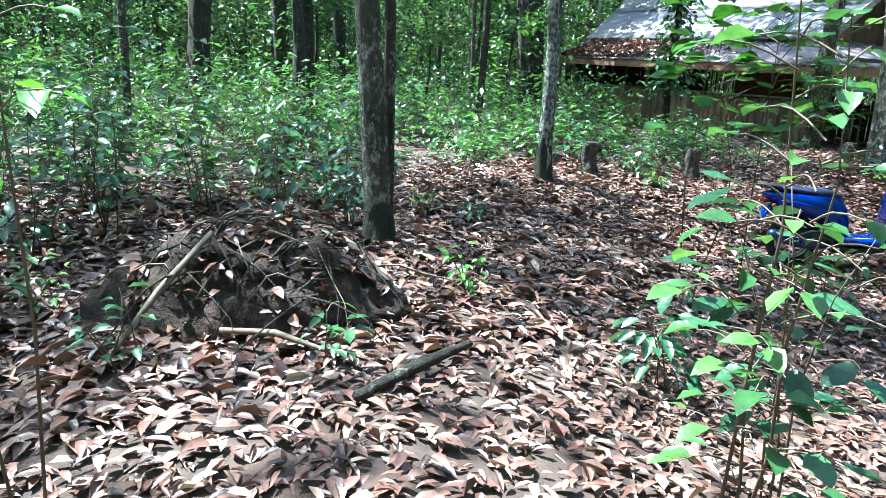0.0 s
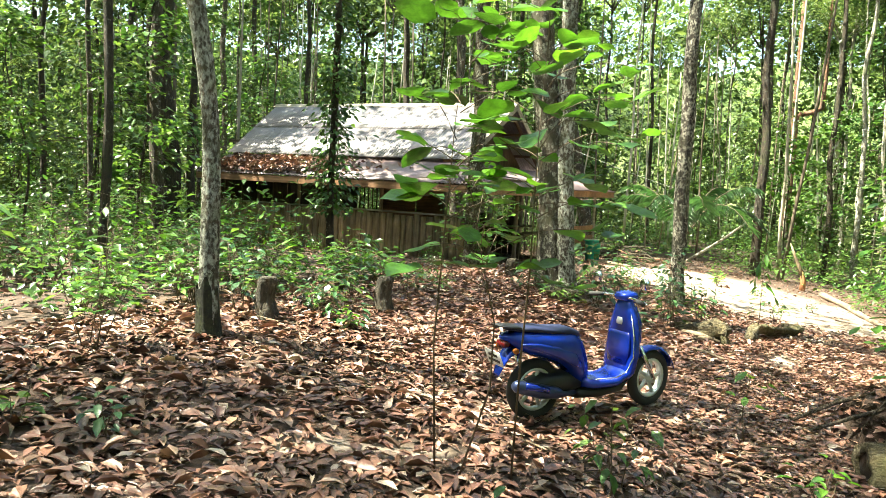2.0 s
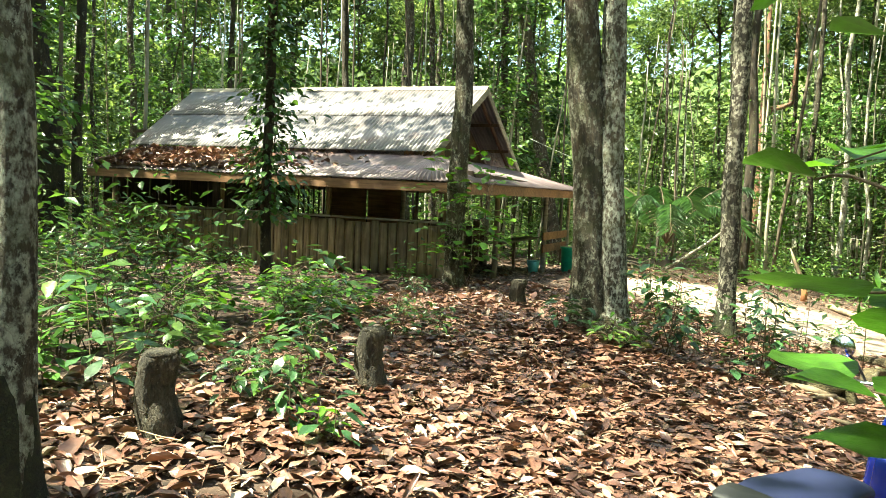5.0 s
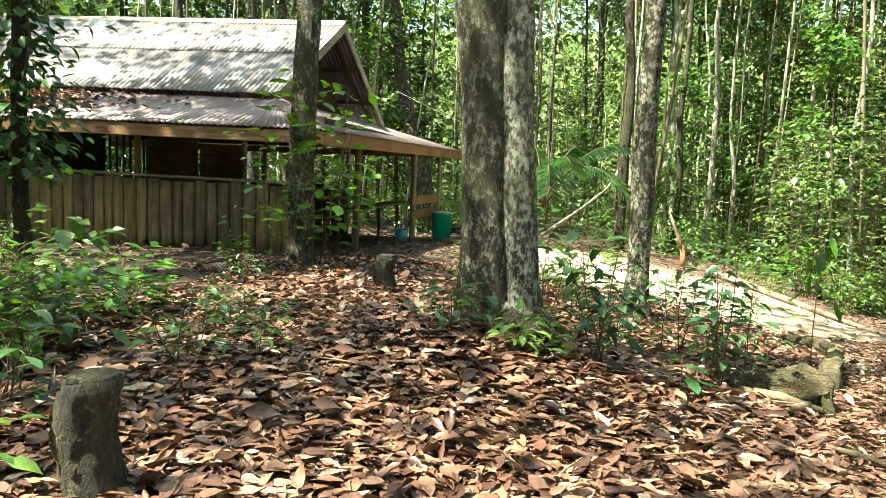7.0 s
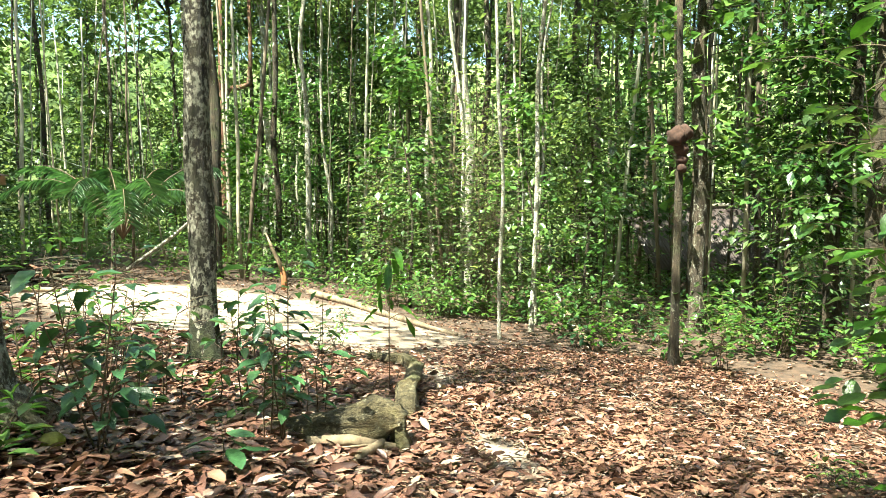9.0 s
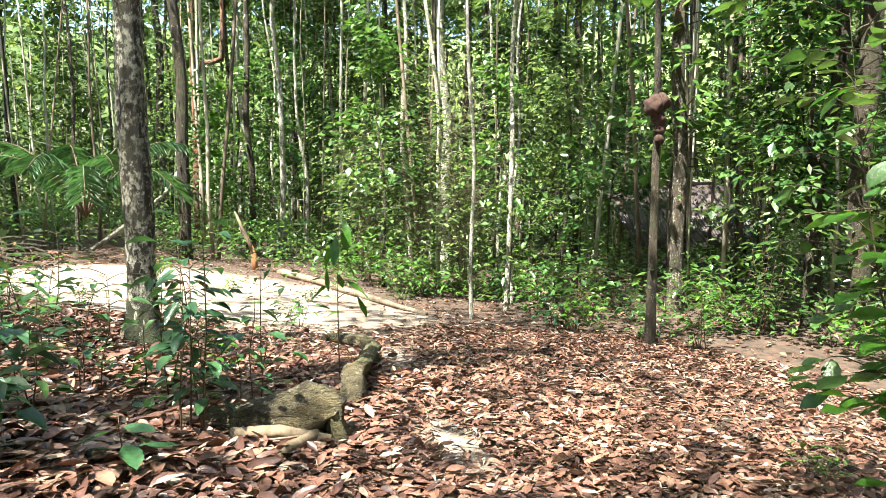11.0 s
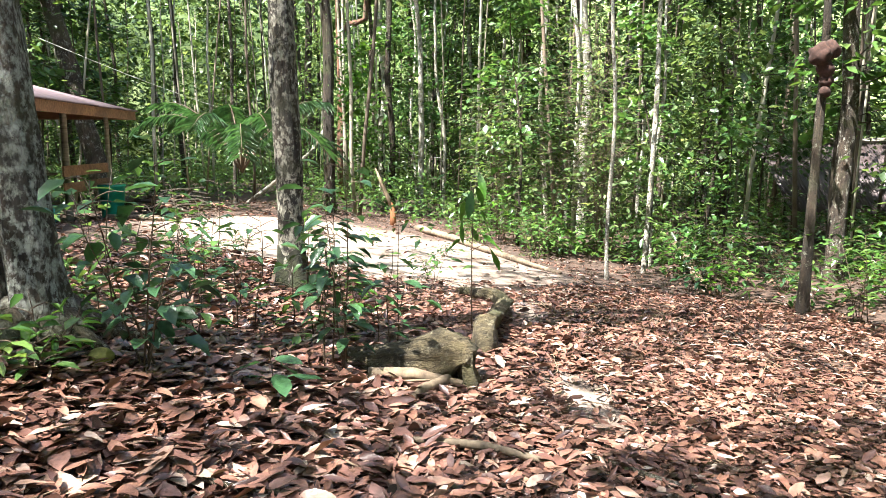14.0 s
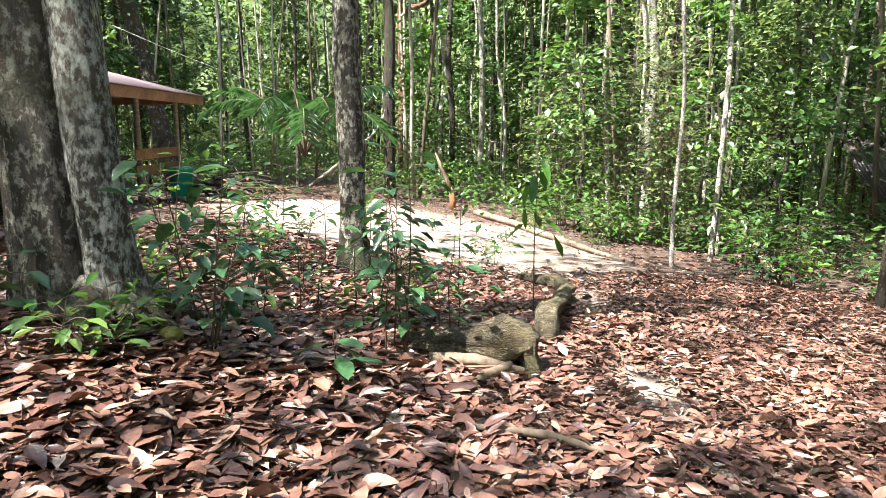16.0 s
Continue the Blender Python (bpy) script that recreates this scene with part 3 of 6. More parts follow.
# inner partition with a barred opening; dark panels hold the interior's shade in their colour
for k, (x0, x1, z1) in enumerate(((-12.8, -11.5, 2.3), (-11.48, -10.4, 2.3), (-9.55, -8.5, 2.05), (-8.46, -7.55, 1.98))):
    board("panel", (x0, 17.4, (0.2 + z1) / 2), (x1, 17.4, (0.2 + z1) / 2), z1 - 0.2, 0.02, PLANK_SHADE if k < 2 else PLANK, "inner wall panel, dark ones toned for interior shade")
board("panel", (-10.38, 17.4, 0.75), (-9.57, 17.4, 0.75), 1.1, 0.02, PLANK_SHADE)
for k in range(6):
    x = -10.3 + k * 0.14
    board("window_bar", (x, 17.4, 1.3), (x, 17.4, 2.1), 0.04, 0.02, PLANK_SHADE, "", (1, 0, 0))
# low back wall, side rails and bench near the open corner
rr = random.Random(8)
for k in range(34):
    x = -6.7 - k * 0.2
    board("back_slab", (x, 20.7, 0.15), (x, 20.7, 1.25 + rr.uniform(-0.1, 0.1)), 0.18, 0.03, PLANK_SHADE, "", (1, 0, 0))
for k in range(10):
    board("side_slab", (-12.8 - 0.25, 14.3 + k * 0.65, 1.2), (-12.8 - 0.25, 14.92 + k * 0.65, 1.2), 2.0, 0.03, PLANK_SHADE)
for z in (0.72, 1.02):
    board("side_rail", (-4.88, 19.7, z), (-4.72, 21.98, z + 0.03), 0.19, 0.03, PLANK, "reddish-brown rail board")
board("bench_seat", (-5.2, 16.6, 0.95), (-5.2, 19.9, 0.98), 0.34, 0.035, PLANK_SHADE, "dark bench board", (1, 0, 0))
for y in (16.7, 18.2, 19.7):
    board("bench_leg", (-5.2, y, 0.15), (-5.2, y, 0.94), 0.07, 0.05, PLANK_SHADE, "", (0, 1, 0))
board("counter", (-6.3, 17.2, 1.05), (-6.3, 20.4, 1.05), 0.5, 0.04, PLANK_SHADE, "", (1, 0, 0))
# hanging scraps along the eave
for k in range(9):
    x = -12.3 + k * 0.15
    board("hanging_strip", (x, 14.3, 1.96 + tilt(x)), (x + 0.01, 14.3, 2.2), 0.035, 0.01, GREYWOOD, "", (1, 0, 0))
# leaves lying on the lower roof
n = 2300
u = rng.beta(1.0, 3.6, n)
lx = xs + 0.1 + u * (XR - xs - 0.4)
lt = rng.uniform(0.04, 0.96, n)
lz = 2.05 + (ZE - 0.1 - 2.05) * lt + 0.014 * (XR - lx) + rng.uniform(0.02, 0.05, n)
me = leaves("roof_leaves", np.stack([lx, SKY + (YF - SKY) * lt, lz], -1), rng.uniform(0, 6.28, n), rng.normal(0.25, 0.2, n), rng.normal(0, 0.3, n), rng.uniform(0.08, 0.16, n), rng.uniform(0.7, 1.1, n), LITTER, curl=rng.normal(0.4, 0.8, n))
tagged(new("roof_leaves", me), "drift of brown dry leaves on the lower roof", "leaf litter", kind="stuff")

# ---- trees ----


def crown_mesh(name, r, n, size, mat, flat=0.55, seed=0):
    """Leaves in clumps, with gaps between the clumps."""
    g = np.random.default_rng(seed)
    k = 26
    c = g.normal(0, 1, (k, 3))
    c /= np.linalg.norm(c, axis=1)[:, None]
    c *= (g.random(k) ** 0.45)[:, None] * r
    c[:, 2] *= flat
    which = g.integers(0, k, n)
    p = c[which] + g.normal(0, 0.26 * r, (n, 3)) * np.array([1, 1, 0.5])
    return leaves(name, p, g.uniform(0, 6.28, n), g.normal(-0.25, 0.45, n), g.normal(0, 0.6, n), g.uniform(0.7, 1.35, n) * size, g.uniform(0.5, 0.8, n), mat, LEAF4)


CROWNS = [crown_mesh("crown", 2.9, 2200, 0.24, CANOPY, seed=20 + i) for i in range(4)]
THIN_CROWNS = [crown_mesh("crown", 2.6, 520, 0.22, CANOPY, seed=30 + i) for i in range(4)]


def limb_mesh(seed):
    r_ = random.Random(seed)
    out = []
    for k in range(6):
        a = k * 1.05 + r_.random()
        L = r_.uniform(1.4, 2.4)
        pts = [Vector((math.cos(a) * L * t, math.sin(a) * L * t, -1.6 + 1.9 * t + 0.2 * math.sin(t * 3 + k))) for t in (0, 0.25, 0.5, 0.75, 1)]
        out.append(tube(pts, [0.05, 0.042, 0.032, 0.02, 0.01], 5, 0))
    return join(*out)


BOUGHS = [limb_mesh(i) for i in range(3)]


def trunk_mesh(h, r0, lean, seed, mat, flare=0.5, sides=12, crook=0.06, top=0.55, boughs=0):
    n = max(8, int(h / 0.45))
    pts, rad = [], []
    for i in range(n + 1):
        z = h * (i / n) ** 1.25
        sway = crook * Vector((noise.noise(Vector((seed * 3.1, z * 0.35, 0))), noise.noise(Vector((z * 0.35, seed * 1.7, 5))), 0)) * min(z, 3)
        pts.append(Vector((lean[0] * z, lean[1] * z, z - 0.12)) + sway)
        rad.append(r0 * (1 - (1 - top) * z / h) * (1 + flare * math.exp(-max(z - 0.1, 0) / 0.16)))
    shape = tube(pts, rad, sides, 0.2, seed)
    if boughs:
        turn = Matrix.Translation(pts[-1]) @ Matrix.Rotation(seed * 2.3, 4, "Z") @ Matrix.Scale(boughs, 4)
        bv, bf = BOUGHS[seed % 3]
        shape = join(shape, ([turn @ v for v in bv], bf))
    return mesh_of("trunk", *shape, mat), pts[-1]


def tree(x, y, r, h, lean, mat, label, crown=True, seed=0, flare=0.5, group="", name="tree", sides=12, size=1.0, crook=0.06, top=0.55, thin=False):
    t = base(name, on(x, y), label, "tree", group)
    me, tip = trunk_mesh(h, r, lean, seed, mat, flare, sides, crook, top, size if crown else 0)
    hang("trunk", me, t)
    if crown:
        hang("crown", (THIN_CROWNS if thin else CROWNS)[seed % 4], t, Matrix.Translation(tip + Vector((0, 0, 0.5))) @ Matrix.Rotation(seed * 1.9, 4, "Z") @ Matrix.Scale(size, 4))
    return t


# thin reddish stem and a broken bough beside the mossy tree
ts = base("thin_tree", on(-2.3, 2.24), "thin mottled stem with a broken side bough", "tree")
hang("trunk", mesh_of("trunk", *tube([(0, 0, -0.1), (-0.02, 0.02, 0.8), (0.0, 0.0, 1.7), (-0.08, -0.06, 2.4), (-0.12, -0.1, 3.4), (-0.4, -0.3, 7)], [0.05, 0.042, 0.04, 0.04, 0.035, 0.02], 9, 0.15, 3), BARK), ts)
hang("broken_bough", mesh_of("broken_bough", *tube([(-0.02, 0.0, 1.85), (0.1, 0.08, 2.0), (0.16, 0.14, 2.22), (0.2, 0.18, 2.27)], [0.03, 0.038, 0.042, 0.03], 9, 0.2, 6), BARK_DARK), ts)

# the tall double tree beside the path: two stems grown together at the foot
dt = base("double_tree", on(-2.2, 10.15), "tall double-stemmed tree with mossy dark bark and pale lichen", "tree")
for dx, dy, r, ln, mat, sd in ((-0.1, 0.02, 0.178, (-0.07, -0.01), BARK_OLD, 2), (0.16, -0.03, 0.122, (-0.05, -0.008), BARK_LICHEN, 5)):
    me, tip = trunk_mesh(13, r, ln, sd, mat, 0.5, 28, 0.04, 0.6)
    hang("trunk", me, dt, Matrix.Translation((dx, dy, 0)))
    hang("crown", THIN_CROWNS[sd % 4], dt, Matrix.Translation(tip + Vector((dx, dy, 0.5))))
for k in range(6):
    a = k * 1.1 + 0.3
    pts = [Vector((0.05 + math.cos(a) * d, math.sin(a) * d, max(0.2 - d * 0.55, -0.08))) for d in (0.08, 0.2, 0.34, 0.55)]
    hang("root", mesh_of("root", *tube(pts, [0.1, 0.085, 0.05, 0.015], 10, 0.3, k), BARK_OLD), dt)

MAIN = [  # x, y, radius, height, lean x, lean y, bark, label
    (-0.97, 12.92, 0.122, 12, 0.004, -0.002, BARK_FLAKE, "slim straight tree with flaking lichen-spotted bark"),
    (-3.65, 5.08, 0.078, 12, -0.05, -0.027, BARK_LICHEN, "slender pale-mottled tree at the edge of the leaf litter"),
    (-2.15, 2.1, 0.088, 12, -0.04, -0.036, BARK_OLD, "mossy dark tree beside the footpath"),
    (-4.63, 12.64, 0.14, 12, -0.005, 0.0, BARK_OLD, "mottled tree growing against the shelter wall"),
    (-6.7, 11.0, 0.07, 11, 0.0, 0.0, BARK_DARK, "thin dark tree wrapped in climbing leaves"),
    (5.15, 13.95, 0.065, 5.2, 0.008, 0.0, BARK_DARK, "dead leaning trunk with a swollen brown termite nest"),
]
for i, (x, y, r, h, lx_, ly_, mat, lab) in enumerate(MAIN):
    t_ = tree(x, y, r, h, (lx_, ly_), mat, lab, i != 5, i + 1, sides=20, thin=i != 1, crook=0.02 if i == 5 else 0.06, size=0.88 if i == 1 else 1.0)
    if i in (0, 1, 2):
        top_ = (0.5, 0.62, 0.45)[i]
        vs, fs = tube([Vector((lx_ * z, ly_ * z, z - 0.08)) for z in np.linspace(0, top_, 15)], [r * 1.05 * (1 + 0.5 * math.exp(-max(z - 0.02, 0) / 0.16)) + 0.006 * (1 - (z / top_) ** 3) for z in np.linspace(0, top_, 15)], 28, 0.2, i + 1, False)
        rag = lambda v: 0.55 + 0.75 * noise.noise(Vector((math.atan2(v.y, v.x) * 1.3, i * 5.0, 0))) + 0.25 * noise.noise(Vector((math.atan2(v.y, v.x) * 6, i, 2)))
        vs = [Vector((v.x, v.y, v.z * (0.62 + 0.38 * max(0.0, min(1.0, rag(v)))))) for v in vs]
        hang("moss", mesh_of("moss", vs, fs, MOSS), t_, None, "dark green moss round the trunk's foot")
FAR = [  # trunks at the back and sides that stand out
    (-12.05, 12.14, 0.24, BARK_DARK, -0.02), (-11.6, 12.4, 0.09, BARK_DARK, -0.02), (-10.3, 8.9, 0.05, BARK, -0.03), (-13.1, 3.8, 0.26, BARK_DARK, -0.12),
    (-11.6, 5.0, 0.15, BARK_DARK, -0.05), (-10.2, 5.0, 0.13, BARK_DARK, -0.1), (-8.97, 4.28, 0.11, BARK_DARK, -0.1), (-15.7, 8.3, 0.17, BARK_DARK, -0.05),
    (-10.7, 24.6, 0.22, BARK, -0.02), (-13.5, 25.8, 0.16, BARK_DARK, -0.05), (-10.5, 26.8, 0.14, BARK, -0.05), (-8.7, 29.5, 0.19, BARK_DARK, -0.03),
    (-5.5, 24.9, 0.24, BARK, -0.2), (1.9, 28.2, 0.1, BARK_DARK, 0.0), (8.66, 26.67, 0.14, BARK, 0.058), (12.6, 28.1, 0.17, BARK, 0.01),
    (10.5, 23.8, 0.14, BARK_DARK, 0.02), (8.0, 22.8, 0.07, BARK, 0.03), (7.6, 12.8, 0.14, BARK_DARK, 0.0), (7.85, 13.75, 0.11, BARK_DARK, 0.06),
]
for i, (x, y, r, mat, ln) in enumerate(FAR):
    tree(x, y, r, 12 + (i * 7) % 4, (ln, -0.3 * ln), mat, "tall forest tree with dark mottled bark" if mat == BARK_DARK else "tall forest tree with lichen-mottled bark", True, i + 11, group="forest trees", sides=10, thin=x < 0 and y < 13)
WHITE = [  # pale slender trunks at the clearing's far side
    (2.1, 32.3, 0.15, 0.0), (2.75, 34.5, 0.09, -0.015), (2.75, 27.6, 0.095, 0.0), (3.6, 28.3, 0.06, -0.02), (4.7, 29.0, 0.065, 0.0), (4.45, 24.6, 0.058, 0.0),
    (5.1, 22.9, 0.065, -0.015), (4.9, 20.8, 0.052, 0.0), (6.2, 23.4, 0.15, 0.012), (3.28, 15.54, 0.03, -0.01), (4.55, 16.9, 0.045, 0.05), (5.2, 17.9, 0.03, 0.05),
    (7.0, 26.5, 0.05, 0.02), (4.1, 31.0, 0.05, 0.03), (6.6, 21.0, 0.04, -0.03), (3.1, 30.5, 0.045, -0.03),
]
for i, (x, y, r, ln) in enumerate(WHITE):
    tree(x, y, r, 10 + (i * 5) % 4, (ln, 0), BARK_PALE, "slender pale-barked sapling tree in sunlight", True, i + 40, 0.3, "pale slender trees", sides=8, size=0.55, crook=0.1, top=0.5)
# red tree with a sharp elbow
rt = base("crooked_tree", on(0.6, 32.0), "reddish smooth tree with a sharply bent bough", "tree")
hang("trunk", mesh_of("trunk", *tube([(0, 0, -0.1), (-0.02, 0, 2), (0.06, 0, 4), (0.04, 0, 5.6), (0.0, 0, 6.6), (0.05, 0, 12)], [0.18, 0.14, 0.13, 0.14, 0.09, 0.06], 10, 0.1, 4), BARK_RED), rt)
hang("bough", mesh_of("bough", *tube([(0.0, 0, 5.7), (0.25, 0, 6.1), (0.6, -0.1, 6.15), (0.95, -0.1, 6.3), (1.02, -0.1, 7.4), (1.0, 0, 11)], [0.1, 0.12, 0.1, 0.1, 0.07, 0.04], 9, 0.1, 9), BARK_RED), rt)

# light-crowned trees added out of view to shade the path's start
for i, (x, y) in enumerate(((-9.6, -1.9), (-8.2, -3.6), (-11.2, -0.4), (-6.6, -4.6), (-9.9, -4.4), (-7.6, -1.2))):
    tree(x, y, 0.12 + 0.02 * (i % 3), 13, (0.01 * i - 0.03, 0.02), BARK_DARK, "unseen forest tree added for shade, with a light crown", True, i + 70, group="forest trees", sides=10, size=1.1, thin=True)
# woods all round
SHADE_X, SHADE_Y = SUN_DIR.x / SUN_DIR.z, SUN_DIR.y / SUN_DIR.z


def open_place(x, y):
    """Where no forest tree stands: path, clearing, shelter."""
    if -14.2 < x < -3.6 and 12.5 < y < 23.2:
        return True
    if x < -4.6 and y < 12.5:
        return x > -6.5
    if x > 2.9 + (16.8 - y) * 0.5 + 0.4 or (x > 3.6 and y < 7.2):
        return False
    return y < 24.5 and x > -6


def sunlit(x, y, h):
    """How open the canopy is towards the sun over the place that a crown here would shade."""
    sx, sy = x - h * SHADE_X, y - h * SHADE_Y
    if abs(sx + 0.3) < 3.4 and 13 < sy < 22.5:
        return 0.9
    if -3.5 < sx < 8.5 and 8 < sy < 25:
        return 0.72
    if -5 < sx < 2.5 and 3.5 < sy < 13.5:
        return 0.8
    if -12 < sx < -4 and 3 < sy < 18:
        return 0.7
    return 0.0


rw = random.Random(12)
placed = [(a[0], a[1]) for a in MAIN] + [(a[0], a[1]) for a in FAR] + [(a[0], a[1]) for a in WHITE] + [(-2.2, 10.15), (0.6, 32.0)]
VAR = []
for i in range(5):
    r_ = (0.05, 0.07, 0.1, 0.14, 0.17)[i]
    t = tree(0, -70 - i * 3, r_, 12 + i * 0.6, (rw.uniform(-0.04, 0.04), rw.uniform(-0.04, 0.04)), (BARK, BARK_DARK, BARK_DARK, BARK, BARK_DARK)[i], "straight forest tree with dark bark under a leafy crown", True, 60 + i, group="forest trees", sides=9, size=(0.7, 0.8, 1.0, 1.1, 1.2)[i])
    VAR.append(t)
count = 0
for k in range(4000):
    a, d = rw.uniform(0, 6.283), 4 + 40 * rw.random() ** 0.7
    x, y = -2 + d * math.cos(a), 12 + d * math.sin(a)
    if open_place(x, y) or any((x - px_) ** 2 + (y - py_) ** 2 < (1.7 if y > 0 else 3.2) ** 2 for px_, py_ in placed):
        continue
    if y < 1 and abs(x - 0.5) < 2.6:
        continue
    i = rw.choices(range(5), (5, 5, 4, 2, 1))[0]
    if rw.random() < sunlit(x, y, 13):
        continue
    copy_thing(VAR[i], Matrix.Translation(on(x, y)) @ Matrix.Rotation(rw.uniform(0, 6.28), 4, "Z") @ Matrix.Scale(rw.uniform(0.85, 1.2), 4))
    placed.append((x, y))
    count += 1
    if count >= 230:
        break

# ---- leafy young trees that fill the middle height ----


def leafy_tree(h, n, size, mat, seed, low=0.5, wide=1.0):
    g = np.random.default_rng(seed)
    t = base("young_tree", (0, -80 - seed, 0), "slender young tree leafy from the ground up", "young tree", "young forest trees")
    me, tip = trunk_mesh(h, 0.022 + 0.002 * h, (g.uniform(-0.05, 0.05), g.uniform(-0.05, 0.05)), seed, BARK_DARK, 0.2, 6, 0.12, 0.25)
    twigs, pos, yaw = [], [], []
    for k in range(int(h * 4)):
        z = low + (h - low) * g.random()
        a, L = g.uniform(0, 6.28), wide * g.uniform(0.35, 1.1) * (1.1 - 0.5 * z / h)
        q = Vector((tip.x * z / h, tip.y * z / h, z))
        e = q + Vector((math.cos(a) * L, math.sin(a) * L, L * g.uniform(-0.1, 0.35)))
        twigs.append(tube([q, q.lerp(e, 0.5) + Vector((0, 0, 0.05)), e], [0.01, 0.007, 0.004], 4, 0, 0, False))
        for j in range(max(3, int(n / (h * 4)))):
            s = g.uniform(0.15, 1.05)
            w = q.lerp(e, s) + Vector(g.normal(0, 0.13, 3))
            pos.append(tuple(w))
            yaw.append(a + g.normal(0, 0.9))
    shape = ([v.co.copy() for v in me.vertices], [tuple(f.vertices) for f in me.polygons])
    hang("stem", mesh_of("stem", *join(shape, *twigs), BARK_DARK), t)
    m = len(pos)
    hang("foliage", leaves("foliage", np.array(pos), np.array(yaw), g.normal(-0.3, 0.35, m), g.normal(0, 0.4, m), g.uniform(0.7, 1.4, m) * size, g.uniform(0.6, 0.95, m), mat, LEAF4), t)
    return t


YOUNG = [leafy_tree(3.2, 420, 0.13, GREEN, 1, 0.4, 0.9), leafy_tree(5.0, 700, 0.15, GREEN, 2, 0.6, 1.1), leafy_tree(7.0, 1000, 0.17, CANOPY, 3, 1.0, 1.3),
         leafy_tree(9.0, 1250, 0.18, GREEN, 4, 2.0, 1.5), leafy_tree(6.0, 900, 0.15, CANOPY, 5, 0.3, 1.2), leafy_tree(4.0, 520, 0.16, BRIGHT, 6, 0.8, 1.0)]
count = 0
near = []
for k in range(6000):
    a, d = rw.uniform(-0.6, 3.9), 5 + 33 * rw.random() ** 0.75
    x, y = -2 + d * math.cos(a), 11 + d * math.sin(a)
    if open_place(x, y) or (-5 < x < 3 and y < 23) or any((x - a_) ** 2 + (y - b_) ** 2 < 0.8 for a_, b_ in near):
        continue
    if x < -4.6 and 3.2 - 0.84 * (x + 1.5) < y < 14:
        continue
    i = rw.choices(range(6), (3, 4, 4, 4, 4, 0.8))[0]
    if i in (2, 3) and rw.random() < sunlit(x, y, 5):
        continue
    copy_thing(YOUNG[i], Matrix.Translation(on(x, y)) @ Matrix.Rotation(rw.uniform(0, 6.28), 4, "Z") @ Matrix.Scale(rw.uniform(0.75, 1.25), 4))
    near.append((x, y))
    count += 1
    if count >= 290:
        break
for ob in YOUNG + VAR:
    for o in (*ob.children_recursive, ob):
        bpy.data.objects.remove(o)

# further young growth and thin stems, joined
col = []
while len(col) < 620:
    a, d = rw.uniform(-0.7, 4.0), 8 + 30 * rw.random() ** 0.8
    x, y = -2 + d * math.cos(a), 11 + d * math.sin(a)
    if open_place(x, y) or (-5 < x < 3 and y < 24) or (x < -4.6 and 3.2 - 0.84 * (x + 1.5) < y < 14):
        continue
    col.append((x, y, rw.uniform(2, 10), rw.uniform(0.4, 1.1)))
C = np.repeat(np.array(col), 250, 0)
n = len(C)
a, r_ = rng.uniform(0, 6.28, n), rng.uniform(0.0, 1.0, n) ** 0.6 * C[:, 3]
z = 0.2 + C[:, 2] * rng.uniform(0, 1, n)
me = leaves("young_growth", np.stack([C[:, 0] + r_ * np.cos(a), C[:, 1] + r_ * np.sin(a), z + ground(C[:, 0], C[:, 1])], -1), a, rng.normal(-0.3, 0.35, n), rng.normal(0, 0.4, n), rng.uniform(0.07, 0.19, n), rng.uniform(0.4, 0.65, n), CANOPY, LEAF4)
tagged(new("young_growth", me), "leafy young growth between the forest trunks", "foliage", kind="stuff")
poles = []
for k in range(335):
    a, d = rw.uniform(-0.4, 2.9), 10 + 26 * rw.random()
    x, y = -1 + d * math.cos(a), 11 + d * math.sin(a)
    if open_place(x, y) or (-5 < x < 2.5 and y < 25) or (x < -4.6 and y < 14):
        continue
    g0 = on(x, y, -0.1)
    h, r0 = rw.uniform(7, 13), rw.uniform(0.02, 0.055)
    lx_, ly_ = rw.gauss(0, 0.05), rw.gauss(0, 0.04)
    poles.append((g0, tube([Vector((lx_ * z + 0.12 * noise.noise(Vector((k, z * 0.4, 0))), ly_ * z, z)) for z in (0, h * 0.2, h * 0.4, h * 0.6, h * 0.8, h)], [r0, r0 * 0.95, r0 * 0.9, r0 * 0.8, r0 * 0.65, r0 * 0.4], 6, 0)))
pm, nt, b = material("thin_stem_bark", 0.85)
tone = ramp(nt, [(0, (0.07, 0.05, 0.035)), (0.45, (0.2, 0.15, 0.11)), (0.7, (0.42, 0.37, 0.3)), (1, (0.6, 0.56, 0.48))], nt.nodes.new("ShaderNodeObjectInfo").outputs["Random"])
mott = ramp(nt, [(0.35, (0.55, 0.55, 0.5)), (0.65, (1.1, 1.1, 1.1))], noise_tex(nt, 6, 6, (1, 1, 0.4)))
nt.links.new(mix(nt, tone, mott, 1.0, "MULTIPLY"), b.inputs["Base Color"])
for g0, shape in poles:
    ob = new("slender_tree", mesh_of("slender_tree", *shape, pm))
    ob.location = g0
    tagged(ob, "thin straight stem deep in the forest", "tree", "slender forest stems")

# far woods closing the view all round
n = 190000
a = rng.uniform(0, 6.283, n)
d = rng.uniform(30, 50, n)
clump = np.sin(a * 31) * np.sin(a * 17 + 1) * 1.5
z = rng.random(n) ** 1.15 * 20 - 0.9
me = leaves("far_woods", np.stack([-2 + (d + clump) * np.cos(a), 12 + (d + clump) * np.sin(a), z], -1), rng.uniform(0, 6.28, n), rng.normal(-0.2, 0.5, n), rng.normal(0, 0.6, n), rng.uniform(0.3, 0.75, n), rng.uniform(0.5, 0.8, n), CANOPY, LEAF4)
tagged(new("far_woods", me), "dense green forest foliage in the distance", "forest", kind="stuff")

